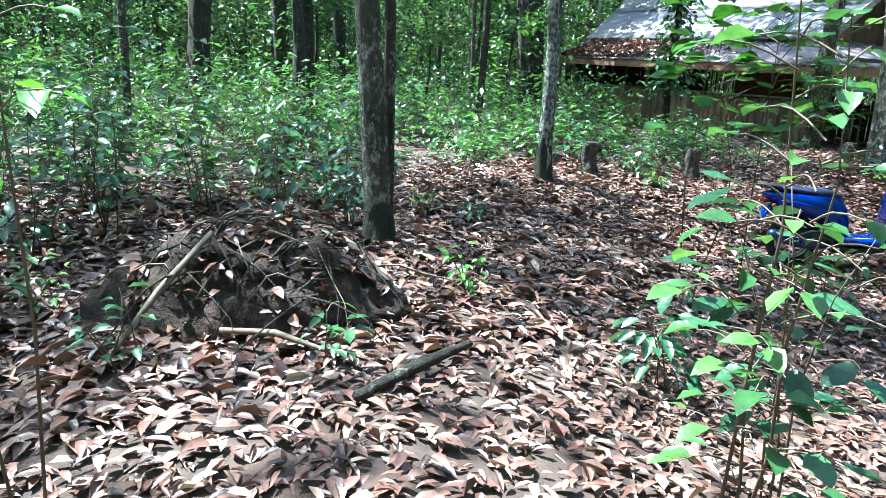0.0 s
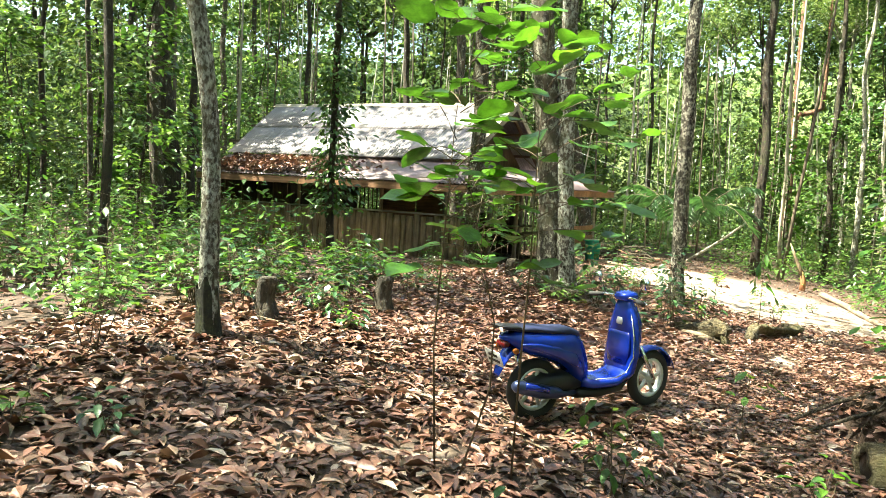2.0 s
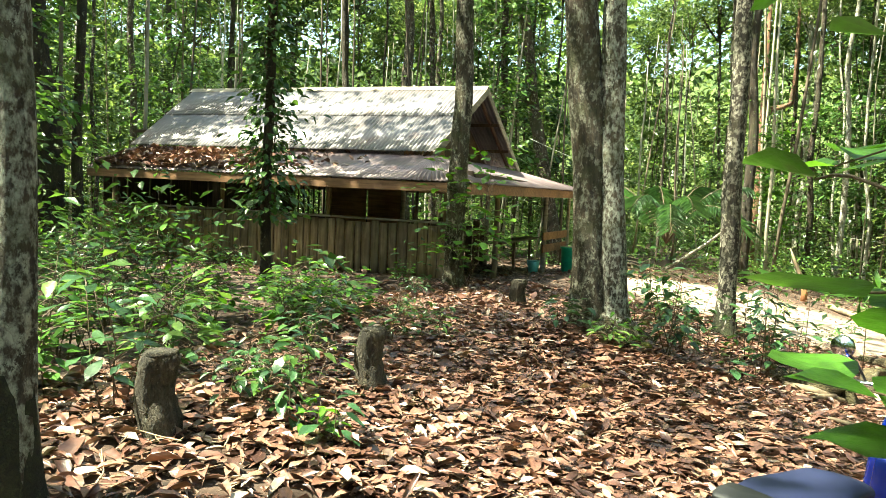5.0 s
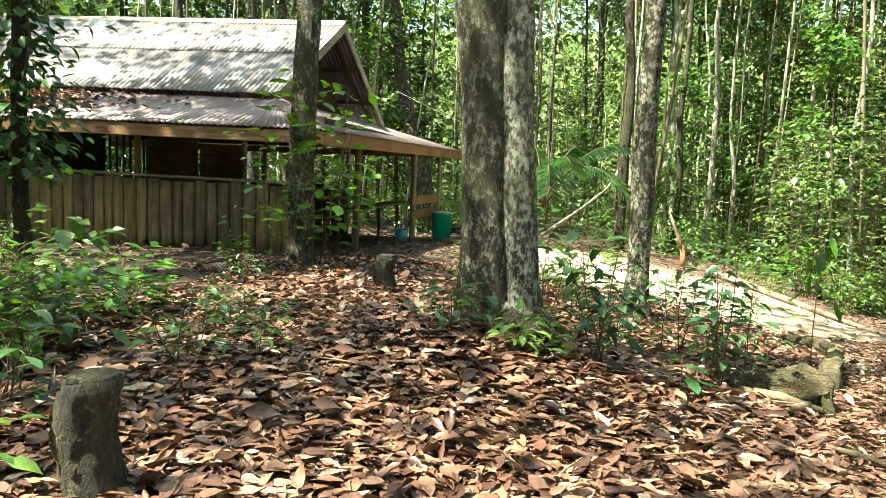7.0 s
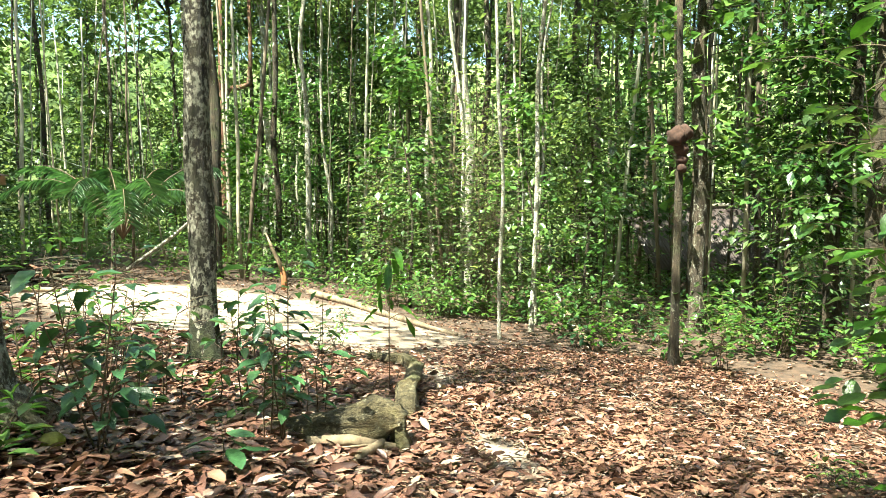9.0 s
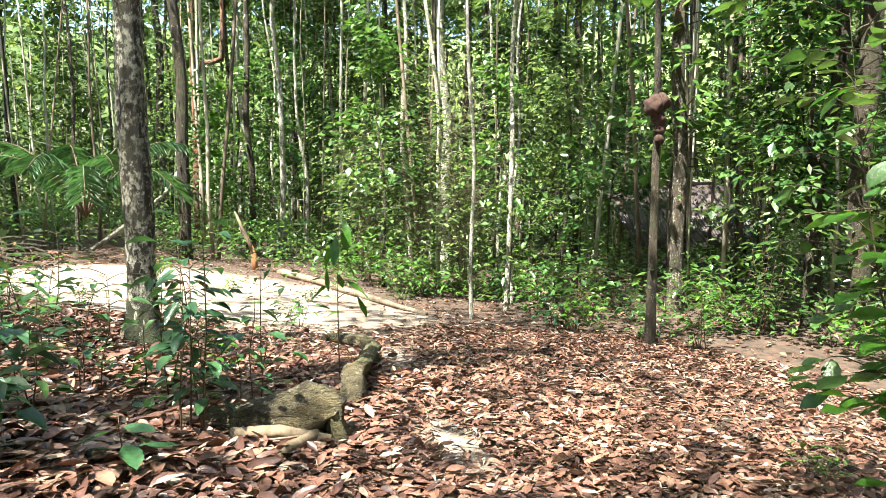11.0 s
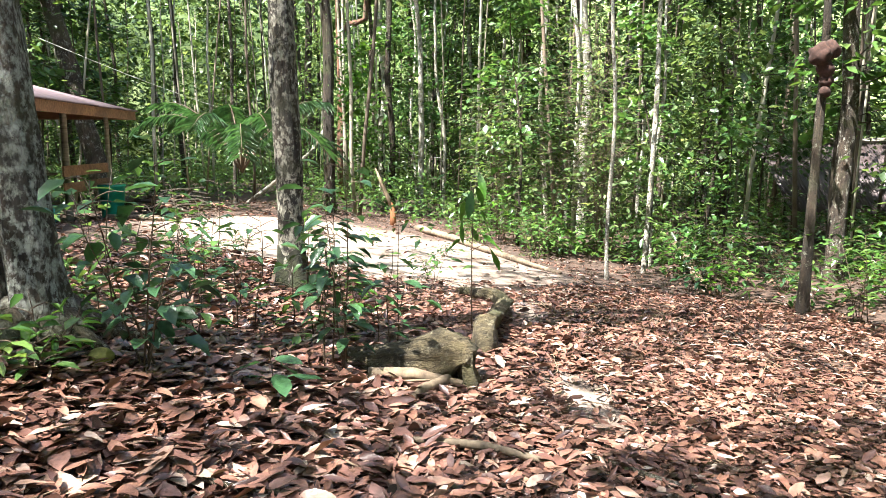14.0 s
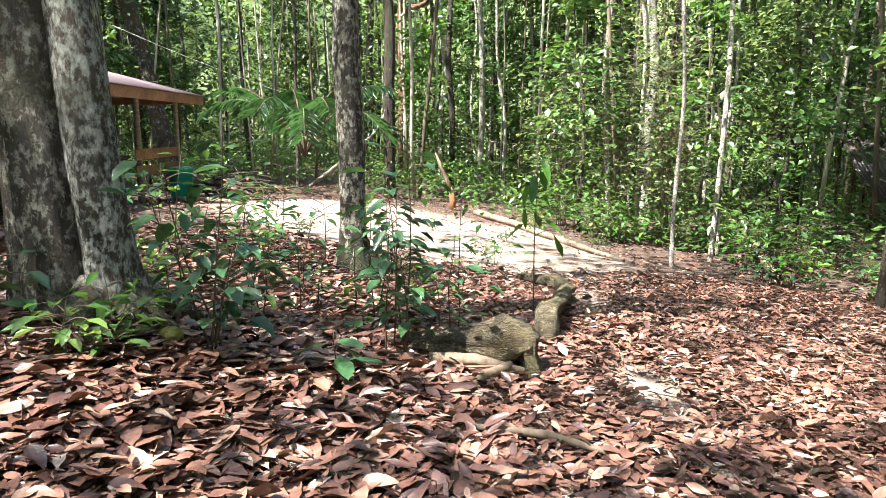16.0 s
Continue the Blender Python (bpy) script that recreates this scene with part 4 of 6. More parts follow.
# wall far behind everything, its mottled greens painted bright for hazy distant leaves
bm_, nt, b = material("far_haze_greens", 0.9)
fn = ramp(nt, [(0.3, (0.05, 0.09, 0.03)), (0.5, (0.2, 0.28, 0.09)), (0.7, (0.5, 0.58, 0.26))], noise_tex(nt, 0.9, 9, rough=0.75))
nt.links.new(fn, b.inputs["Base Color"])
vs, fs = [], []
for i in range(96):
    a = 2 * math.pi * i / 96
    for j in range(8):
        z = -2 + j * 2.4 + (1.6 * noise.noise(Vector((i * 0.7, 0, 3))) if j == 7 else 0)
        d = 58 + 2 * noise.noise(Vector((math.cos(a) * 9, math.sin(a) * 9, z * 0.4)))
        vs.append((-2 + d * math.cos(a), 12 + d * math.sin(a), z))
for i in range(96):
    for j in range(7):
        fs.append((i * 8 + j, ((i + 1) % 96) * 8 + j, ((i + 1) % 96) * 8 + j + 1, i * 8 + j + 1))
tagged(new("backdrop", mesh_of("backdrop", vs, fs, bm_)), "backdrop of distant forest with haze painted into its greens", "backdrop", kind="structure")

# ---- undergrowth ----
KEEP_OFF = [(2.2, -0.33), (1.38, 0.16), (0.58, 0.84), (-0.09, 1.71), (-0.8, 2.7), (-1.48, 3.52), (-1.64, 4.13), (-1.88, 5.39), (-1.8, 5.79), (-1.4, 6.36), (-1.1, 6.4), (-0.7, 6.42)]


def on_path(x, y, gap=0.5):
    """Whether a place lies in the way of someone walking."""
    for (a, b_), (c, d_) in zip(KEEP_OFF, KEEP_OFF[1:]):
        u = min(max(((x - a) * (c - a) + (y - b_) * (d_ - b_)) / ((c - a) ** 2 + (d_ - b_) ** 2), 0), 1)
        if math.hypot(x - a - u * (c - a), y - b_ - u * (d_ - b_)) < gap:
            return True
    return False


def plant(x, y, h, stems, per, size, mat, label, seed, width=0.5, spread=0.25, droop=-0.35, name="sapling", lean=(0, 0), group="", side=0.12, low=0.25, category="plant"):
    """Thin upright stems with leaves set along them on short stalks."""
    g = np.random.default_rng(seed)
    root = on(x, y)
    t = base(name, root, label, category, group)
    pos, yaw, tubes = [], [], []
    stalks = []
    for s in range(stems):
        a = g.uniform(0, 6.28)
        off = Vector((g.normal(0, 0.05), g.normal(0, 0.05), 0)) * (stems > 1)
        hh = h * (1 if s == 0 else g.uniform(0.5, 0.95))
        end = off + Vector((lean[0] * hh + math.cos(a) * spread * hh * (0.4 if s == 0 else 1), lean[1] * hh + math.sin(a) * spread * hh * (0.4 if s == 0 else 1), hh))
        mid = off.lerp(end, 0.5) + Vector((g.normal(0, 0.03), g.normal(0, 0.03), 0)) * h
        wob = lambda: Vector((g.normal(0, 0.012), g.normal(0, 0.012), 0)) * h
        pts = [off + Vector((0, 0, -0.05)), off.lerp(mid, 0.6) + wob(), mid, mid.lerp(end, 0.55) + wob(), end]
        tubes.append(tube(pts, [0.004 + 0.0012 * h, 0.0035 + 0.001 * h, 0.003 + 0.0007 * h, 0.0025, 0.0015], 6, 0))
        for j in range(per):
            u = low + (1 - low) * (j + g.random()) / per
            q = off.lerp(mid, u * 2) if u < 0.5 else mid.lerp(end, u * 2 - 1)
            b_ = j * 2.4 + g.normal(0, 0.3)
            L = side * g.uniform(0.3, 1.3)
            w = q + Vector((math.cos(b_) * L, math.sin(b_) * L, L * 0.25))
            if on_path(x + w.x, y + w.y, 0.42) and h > 1:
                continue
            k_ = Vector((-math.sin(b_), math.cos(b_), 0)) * L * g.normal(0, 0.12)
            bend = q.lerp(w, 0.5) + k_ + Vector((0, 0, L * 0.13))
            if L > 0.09:
                stalks.append(tube([q, q.lerp(bend, 0.55) + Vector((0, 0, L * 0.02)), bend, bend.lerp(w, 0.5) + Vector((0, 0, L * 0.03)), w], [0.0032, 0.003, 0.0026, 0.0022, 0.0018], 4, 0, 0, False))
            pos.append(tuple(w))
            yaw.append(b_ + g.normal(0, 0.25))
            if L > 0.2:
                for s_ in (-1, 1, -1, 1)[: 1 if L < 0.35 else 2]:
                    pos.append(tuple(bend.lerp(w, g.uniform(0, 0.9))))
                    yaw.append(b_ + s_ * g.uniform(0.6, 1.3))
    for shape in tubes:
        hang("stem", mesh_of("stem", *shape, STEM), t)
    if stalks:
        tagged(hang("stalk", mesh_of("stalk", *join(*stalks), STEM), t), kind="stuff")
    m = len(pos)
    hang("foliage", leaves("foliage", np.array(pos), np.array(yaw), g.normal(droop, 0.25, m), g.normal(0, 0.2, m), g.uniform(0.65, 1.25, m) * size, np.full(m, width) * g.uniform(0.85, 1.15, m) * (1.0 if size >= 0.13 else 1.2), mat, LEAF14 if size >= 0.13 else LEAF8, curl=g.normal(0.1, 0.25, m)), t)
    return t


STEM = plain("green_brown_stem", (0.09, 0.06, 0.035), 0.7)

plant(-0.97, 4.26, 2.6, 2, 26, 0.18, BRIGHT, "tall spindly sapling with large bright heart-shaped leaves", 3, 1.0, 0.08, -0.02, side=0.5, low=0.56)
plant(-0.72, 4.5, 2.5, 1, 26, 0.18, BRIGHT, "second spindly sapling with broad bright leaves", 4, 1.0, 0.1, -0.02, side=0.55, low=0.6)
plant(1.27, 1.4, 2.2, 3, 22, 0.1, GREEN, "leafy sapling with toothed green leaves beside the path", 5, 0.6, 0.12, -0.2, side=0.19)
plant(1.15, 1.75, 1.3, 3, 12, 0.14, BLUISH, "low shaded sapling with broad green leaves", 6, 0.55, 0.2, -0.2, side=0.18)
plant(1.8, 8.25, 2.5, 3, 34, 0.135, BRIGHT, "sapling with rounded leaves lit from behind", 7, 0.72, 0.15, -0.3, side=0.4)
plant(2.1, 8.6, 2.9, 3, 36, 0.13, GREEN, "tall sapling with rounded green leaves", 8, 0.7, 0.14, -0.3, side=0.4)
plant(-0.69, 10.37, 1.15, 5, 18, 0.12, BLUISH, "clump of upright dark-stemmed saplings", 9, 0.42, 0.1, -0.15, side=0.12)
plant(-1.54, 9.84, 1.05, 5, 16, 0.125, BLUISH, "loose clump of broad-leaved saplings in the litter", 10, 0.5, 0.3, -0.15, side=0.13)
plant(-0.23, 11.34, 0.9, 1, 8, 0.09, GREEN, "single thin sapling in the litter", 11, 0.45, 0.06, -0.2)
plant(-1.03, 9.84, 0.26, 1, 7, 0.15, BLUISH, "small seedling with broad grey-green leaves", 12, 0.55, 0.1, -0.2, name="seedling", side=0.05)
plant(0.35, 11.59, 1.25, 1, 11, 0.2, BRIGHT, "sapling with long drooping bright leaves", 13, 0.32, 0.05, -0.95, side=0.12, low=0.45)
plant(-2.0, 9.62, 0.28, 4, 12, 0.105, GREEN, "low bright seedling with feathered leaves", 14, 0.42, 0.5, -0.1, name="seedling", side=0.1)
plant(-0.85, 11.2, 0.9, 3, 9, 0.12, GREEN, "thin sapling clump beside the slim tree", 15, 0.45, 0.2)
plant(-1.7, 11.75, 0.85, 3, 10, 0.13, BLUISH, "leafy sapling clump behind the double tree", 16, 0.5, 0.25)
plant(-1.95, 10.9, 0.95, 3, 10, 0.14, GREEN, "leafy sapling beside the double tree", 17, 0.5, 0.25)
plant(-1.95, 9.9, 0.3, 3, 8, 0.1, BRIGHT, "small fern-like seedling at the tree's foot", 18, 0.32, 0.5, name="seedling", side=0.1)
plant(-3.33, 6.32, 0.45, 2, 9, 0.11, BLUISH, "seedling with hanging grey-green leaves", 19, 0.5, 0.2, -0.5, name="seedling", side=0.06)
plant(-3.03, 6.35, 0.3, 1, 9, 0.15, BLUISH, "seedling with broad hanging leaves in the litter", 20, 0.5, 0.1, -0.5, name="seedling", side=0.06)
plant(-4.16, 6.05, 0.75, 4, 11, 0.14, BLUISH, "broad-leaved plant beside a cut stump", 21, 0.5, 0.3, -0.25)
plant(-4.35, 12.3, 2.1, 6, 18, 0.16, BRIGHT, "bushy bright-green sapling against the shelter", 22, 0.75, 0.25, -0.15, side=0.38, low=0.2)
plant(0.45, 6.4, 0.6, 1, 8, 0.13, BRIGHT, "single sapling with broad leaves in the litter", 23, 0.6, 0.05, -0.2, low=0.5)
plant(-0.21, 4.82, 0.6, 4, 8, 0.1, GREEN, "low sapling clump in front of the motor scooter", 24, 0.5, 0.35)
plant(0.2, 2.4, 0.6, 5, 9, 0.12, BLUISH, "low broad-leaved plant at the path's edge", 25, 0.45, 0.4)
for i, (x, y) in enumerate(((-1.1, 0.95), (-0.35, 0.85), (-0.98, 2.05), (-1.08, 3.4), (-0.61, 3.7), (0.0, 1.0), (-1.75, -0.15), (-0.8, 0.1), (-3.1, 6.41), (-3.47, 8.87), (-4.07, 9.5), (-0.5, 11.7), (-3.0, 3.0), (-2.6, 3.3), (0.9, 5.6), (1.6, 5.2))):
    if on_path(x, y, 0.4):
        continue
    plant(x, y, 0.22 + 0.05 * (i % 4), 3, 7, 0.09, (GREEN, BLUISH, BRIGHT)[i % 3], "small green seedling among dry leaves", 50 + i, 0.42, 0.5, -0.1, name="seedling", side=0.07, group="seedlings in the litter")

for i, (x, y, h) in enumerate(((-4.6, 8.27, 0.85), (-4.77, 8.8, 0.8), (-5.21, 9.23, 0.7), (-4.73, 9.57, 0.6), (-4.48, 6.7, 0.8), (-4.83, 6.06, 1.0), (-5.23, 7.65, 0.9), (-5.63, 6.84, 1.0), (-5.56, 8.54, 0.75), (-6.17, 7.85, 0.85))):
    plant(x, y, h * 0.72, 6, 12, 0.13, (BRIGHT, GREEN, BRIGHT)[i % 3], "bushy broad-leaved sapling clump in dappled sun", 130 + i, 0.56, 0.4, -0.12, side=0.2, group="bushy saplings by the litter")
for i, (x, y, h) in enumerate(((-3.62, 6.88, 0.5), (-3.8, 6.54, 0.45), (-3.59, 6.47, 0.4), (-4.02, 7.76, 0.6), (-3.77, 8.61, 0.5))):
    plant(x, y, h, 5, 9, 0.1, (GREEN, BLUISH)[i % 2], "low feathery seedling clump near the stump", 170 + i, 0.4, 0.5, -0.1, name="seedling", side=0.12, group="seedlings in the litter")
for i, (x, y, h) in enumerate(((-1.25, 11.3, 0.8), (-1.45, 10.6, 0.6), (-2.5, 9.75, 0.35), (-1.6, 12.4, 0.9), (-0.6, 12.9, 0.7), (-2.55, 11.6, 0.7), (-0.35, 11.0, 0.7), (-1.9, 12.9, 0.8))):
    plant(x, y, h, 3, 10, 0.12, (BLUISH, GREEN)[i % 2], "upright thin-stemmed sapling near the double tree", 150 + i, 0.46, 0.2, -0.15, side=0.13, group="saplings near the double tree")
plant(0.05, -0.3, 1.95, 2, 12, 0.11, BRIGHT, "sapling with bright pointed leaves at the path's start", 31, 0.5, 0.12, -0.25, side=0.2, low=0.6)
for i, (x, y, h) in enumerate(((-2.5, -0.6, 1.2), (-3.0, 0.4, 1.4), (-3.5, 1.2, 1.3), (-3.3, -0.3, 1.5), (-4.1, 0.5, 1.5), (-4.2, 1.9, 1.2), (-2.75, 2.1, 0.8), (-3.6, 2.6, 1.0), (-2.2, -0.9, 0.9))):
    plant(x, y, h, 6, 12, 0.12, (BLUISH, GREEN)[i % 3 == 2], "shaded leafy bush beside the uprooted mound", 190 + i, 0.5, 0.32, -0.2, side=0.2, group="shaded bushes")
plant(-2.7, -0.1, 1.1, 5, 12, 0.13, BLUISH, "shaded broad-leaved bush behind the mound", 32, 0.5, 0.3)
plant(-2.9, 1.6, 1.0, 6, 12, 0.12, BLUISH, "shaded leafy bush beside the mossy tree", 33, 0.5, 0.3)
plant(-1.4, -0.5, 0.6, 5, 9, 0.11, BLUISH, "low shaded plant beside the mound", 34, 0.5, 0.4)
SHRUBS = []
for i in range(7):
    SHRUBS.append(plant(0, -60 - i, (0.45, 0.6, 0.8, 1.0, 0.35, 0.7, 1.2)[i], (5, 6, 6, 5, 6, 7, 5)[i], (9, 9, 10, 12, 8, 9, 12)[i], (0.1, 0.12, 0.12, 0.13, 0.1, 0.09, 0.13)[i], (GREEN, BRIGHT, GREEN, GREEN, BLUISH, BLUISH, BRIGHT)[i],
                        "leafy green shrub of the forest undergrowth", 90 + i, 0.45, 0.45, -0.15, "shrub", group="undergrowth shrubs", side=0.14, category="shrub"))
rs = random.Random(31)


def thicket(x, y):
    """How thickly the undergrowth stands."""
    if -13.5 < x < -3.7 and 13.6 < y < 22.6:
        return 0.0
    if x < -4.3 - 0.25 * math.sin(y * 1.3) and y < 13.6:
        return 0.16 if y > 9.6 and x > -9 else (0.9 if x < -4.9 or y > 9 else 0.5)
    if x > 2.9 + (16.8 - y) * 0.5 + 0.7:
        return 0.9
    if y > 23.5:
        return 0.9
    if x < -3.2 and y < 4.5:
        return 0.8
    if x > 2.2 and y < 7.5:
        return 0.8
    if -2.8 < x < 0.4 and 10.6 < y < 14:
        return 0.22
    if x < -3.2 and 6 < y < 13.6:
        return 0.15
    return 0.035 if y < 13 else 0.05


done = 0
for k in range(9000):
    x, y = rs.uniform(-12.5, 7.5), rs.uniform(-1, 20)
    if rs.random() > thicket(x, y) or on_path(x, y, 0.9) or math.hypot(x + 0.7, y - 6.2) < 1.2 or (x > -2.6 and x < 0.6 and 8 < y < 11 and rs.random() < 0.8):
        continue
    i = rs.randrange(7)
    if thicket(x, y) < 0.3:
        i = rs.choice((0, 4, 0, 4, 1))
    copy_thing(SHRUBS[i], Matrix.Translation(on(x, y)) @ Matrix.Rotation(rs.uniform(0, 6.28), 4, "Z") @ Matrix.Scale(rs.uniform(0.7, 1.3) * (0.65 if thicket(x, y) < 0.3 else 1), 4))
    done += 1
    if done >= 290:
        break
for ob in SHRUBS:
    for o in (*ob.children_recursive, ob):
        bpy.data.objects.remove(o)
# the rest of the undergrowth, joined
pl = []
while len(pl) < 5200:
    x, y = rs.uniform(-34, 26), rs.uniform(-6, 46)
    if rs.random() < thicket(x, y) - 0.1 and not on_path(x, y, 0.9):
        pl.append((x, y, rs.uniform(0.3, 1.3) * (1.25 if y > 24 or x < -5 else 1)))
pl = np.array(pl)
per = 30
P = np.repeat(pl, per, 0)
n = len(P)
ang, rad = rng.uniform(0, 6.28, n), rng.uniform(0.02, 0.38, n)
ux, uy = P[:, 0] + rad * np.cos(ang), P[:, 1] + rad * np.sin(ang)
uz = ground(ux, uy) + P[:, 2] * rng.uniform(0.15, 1.0, n) * (1 - 0.35 * rad)
me = leaves("undergrowth", np.stack([ux, uy, uz], -1), ang + rng.normal(0, 0.5, n), rng.normal(-0.15, 0.3, n), rng.normal(0, 0.3, n), rng.uniform(0.08, 0.18, n), rng.uniform(0.45, 0.7, n), GREEN, LEAF4)
tagged(new("undergrowth", me), "dense knee-high green undergrowth", "undergrowth", kind="stuff")

for i, (x, y, h) in enumerate(((3.9, 19.4, 4.6), (4.6, 18.6, 3.8), (5.2, 19.9, 5.2), (3.4, 21.2, 3.4))):
    plant(x, y, h, 4, 60, 0.14, CANOPY, "sunlit sapling with pale yellow-green leaves", 210 + i, 0.5, 0.12, -0.25, side=0.75, low=0.2, group="sunlit saplings")

# climbing leaves on the thin tree before the shelter, and on its neighbours
ivy = base("climbing_plant", on(-6.7, 11.0), "climbing plant with small leaves wound round a trunk", "climber")
m = 1500
zz, aa = 0.9 + 5.2 * rng.beta(1.1, 1.9, m), rng.uniform(0, 6.28, m)
rr_ = 0.08 + rng.gamma(1.7, 0.085, m) * (1.5 - 0.17 * zz)
hang("foliage", leaves("foliage", np.stack([rr_ * np.cos(aa), rr_ * np.sin(aa), zz], -1), aa, rng.normal(-0.4, 0.4, m), rng.normal(0, 0.4, m), rng.uniform(0.07, 0.15, m), rng.uniform(0.5, 0.8, m), GREEN, LEAF8), ivy)
hang("vine", mesh_of("vine", *tube([(0.085 * math.cos(i * 0.7), 0.085 * math.sin(i * 0.7), i * 0.22) for i in range(28)], [0.012] * 28, 5, 0), STEM), ivy)

# palm behind the clearing
palm = base("palm", on(-2.2, 23.4), "young forest palm with long drooping feather fronds", "palm")
for k in range(11):
    a = k * 2.399
    L = 2.1 + 0.4 * math.sin(k * 1.7)
    pts = [Vector((math.cos(a) * L * u * 0.95, math.sin(a) * L * u * 0.95, 0.9 + 3.9 * u - (2.3 + 0.6 * (k % 3)) * u * u)) for u in np.linspace(0, 1, 9)]
    fr = hang("frond", mesh_of("frond", *tube(pts, [0.022 - 0.018 * i / 8 for i in range(9)], 5, 0), STEM), palm)
    m = 120
    uu = np.linspace(0.2, 1, m // 2)
    q = np.array([[math.cos(a) * L * u * 0.95, math.sin(a) * L * u * 0.95, 0.9 + 3.9 * u - (2.3 + 0.6 * (k % 3)) * u * u] for u in uu])
    q = np.concatenate([q, q])
    s = np.concatenate([np.ones(m // 2), -np.ones(m // 2)])
    tagged(hang("blade", leaves("blade", q, a + s * rng.normal(1.05, 0.08, m), rng.normal(-0.45, 0.12, m), np.zeros(m), rng.uniform(0.4, 0.55, m), np.full(m, 0.04), BLUISH, LEAF4), fr), kind="stuff")

# ---- things on the ground ----


def stump(x, y, r, h, seed):
    t = base("tree_stump", on(x, y), "cut grey-brown stump post standing in dry leaves", "stump", "cut stumps")
    n = 18
    vs, fs = tube([Vector((0.02 * math.sin(i * 0.4) + 0.004 * math.sin(i * 2.3), 0.015 * i / n, -0.1 + (h + 0.1) * i / n)) for i in range(n + 1)], [r * (1.12 - 0.12 * i / n) for i in range(n + 1)], 22, 0.3, seed)
    vs = [v + 0.012 * noise.noise_vector(Vector((v.x * 30, v.y * 30, v.z * 9 + seed))) for v in vs]
    vs = [Vector((v.x, v.y, v.z + (0.03 * noise.noise(Vector((v.x * 9, v.y * 9, seed))) if v.z > h - 0.02 else 0))) for v in vs]
    hang("post", mesh_of("post", vs, fs, STUMPWOOD), t)
    hang("cut_face", mesh_of("cut_face", *tube([(0.02 * math.sin(n * 0.4), 0.015, h - 0.01), (0.02 * math.sin(n * 0.4), 0.015, h + 0.012)], [r * 0.93, r * 0.9], 14, 0.12, seed), STUMPWOOD), t, None, "weathered saw-cut top")
    return t


STUMPWOOD = bark_material("stump_wood", (0.026, 0.02, 0.014), (0.15, 0.125, 0.09), (0.24, 0.22, 0.17), (0.06, 0.062, 0.025), 0.55)
stump(-3.32, 7.32, 0.085, 0.42, 3)
stump(-3.72, 5.85, 0.085, 0.4, 7)
stump(-3.36, 11.4, 0.09, 0.33, 12)


def lying(name, pts, radii, mat, label, category, rough=0.2, seed=0, sides=12, lift=0.0):
    """A log, root or stick along points on the ground, each (x, y, height over it)."""
    o = on(pts[0][0], pts[0][1])
    ws = [on(x, y, z + lift) - o for x, y, z in pts]
    fine, fr = [], []
    for i in range(len(ws) - 1):
        for s in range(4):
            fine.append(ws[i].lerp(ws[i + 1], s / 4) + 0.15 * radii[i] * Vector((noise.noise(ws[i] * 3 + Vector((s, seed, 0))), noise.noise(ws[i] * 3 + Vector((0, s, seed))), 0)))
            fr.append(radii[i] + (radii[i + 1] - radii[i]) * s / 4)
    fine.append(ws[-1])
    fr.append(radii[-1])
    vs, fs = tube(fine, fr, sides, rough, seed)
    vs = [v + 0.16 * max(radii) * noise.noise_vector(v * 14 + Vector((seed, 0, 0))) + 0.07 * max(radii) * noise.noise_vector(v * 40) for v in vs]
    ob = new(name, mesh_of(name, vs, fs, mat))
    ob.location = o
    return tagged(ob, label, category)


# root log: a swollen, knotted head with a hollowed cut end
lo_ = on(-0.16, 10.4)
line = [(-0.82, 10.6, -0.02, 0.045), (-0.72, 10.585, 0.01, 0.07), (-0.6, 10.555, 0.04, 0.088), (-0.48, 10.52, 0.065, 0.103), (-0.38, 10.49, 0.085, 0.113), (-0.28, 10.45, 0.11, 0.122), (-0.18, 10.41, 0.14, 0.132), (-0.1, 10.38, 0.165, 0.14), (-0.04, 10.36, 0.175, 0.135), (0.0, 10.345, 0.17, 0.12), (-0.02, 10.35, 0.15, 0.07), (-0.07, 10.37, 0.14, 0.04)]
log_root = base("root_log", lo_, "mossy brown root log with a gnarled hollow cut end", "log")
vs, fs = tube([on(x, y, z) - lo_ for x, y, z, r0 in line], [r0 for x, y, z, r0 in line], 40, 0.25, 4)
knots = [(Vector((-0.36, 10.4, 0.12)), 0.05, 0.035), (Vector((-0.18, 10.32, 0.26)), 0.07, 0.04), (Vector((-0.11, 10.26, 0.1)), 0.06, -0.02), (Vector((-0.28, 10.37, 0.05)), 0.06, -0.015), (Vector((-0.08, 10.4, 0.3)), 0.06, 0.035)]
out = []
for v in vs:
    w = v.copy()
    for c, r0, amount in knots:
        c = on(c.x, c.y, c.z) - lo_
        w += (v - Vector((v.x * 0.9, 0.0, 0.1))).normalized() * amount * math.exp(-((v - c).length / r0) ** 2)
    out.append(w + 0.026 * noise.noise_vector(v * 8) + 0.013 * noise.noise_vector(v * 22) + 0.005 * noise.noise_vector(v * 60))
hang("trunk", mesh_of("trunk", out, fs, LOGWOOD), log_root)
hang("bark_slab", mesh_of("bark_slab", *tube([on(-0.01, 10.33, 0.3) - lo_, on(0.0, 10.31, 0.23) - lo_, on(-0.01, 10.29, 0.14) - lo_, on(0.01, 10.28, 0.06) - lo_, on(0.0, 10.27, -0.03) - lo_], [0.03, 0.055, 0.05, 0.06, 0.05], 12, 0.6, 5), LOGWOOD), log_root, None, "ragged mossy slab of bark at the cut end")
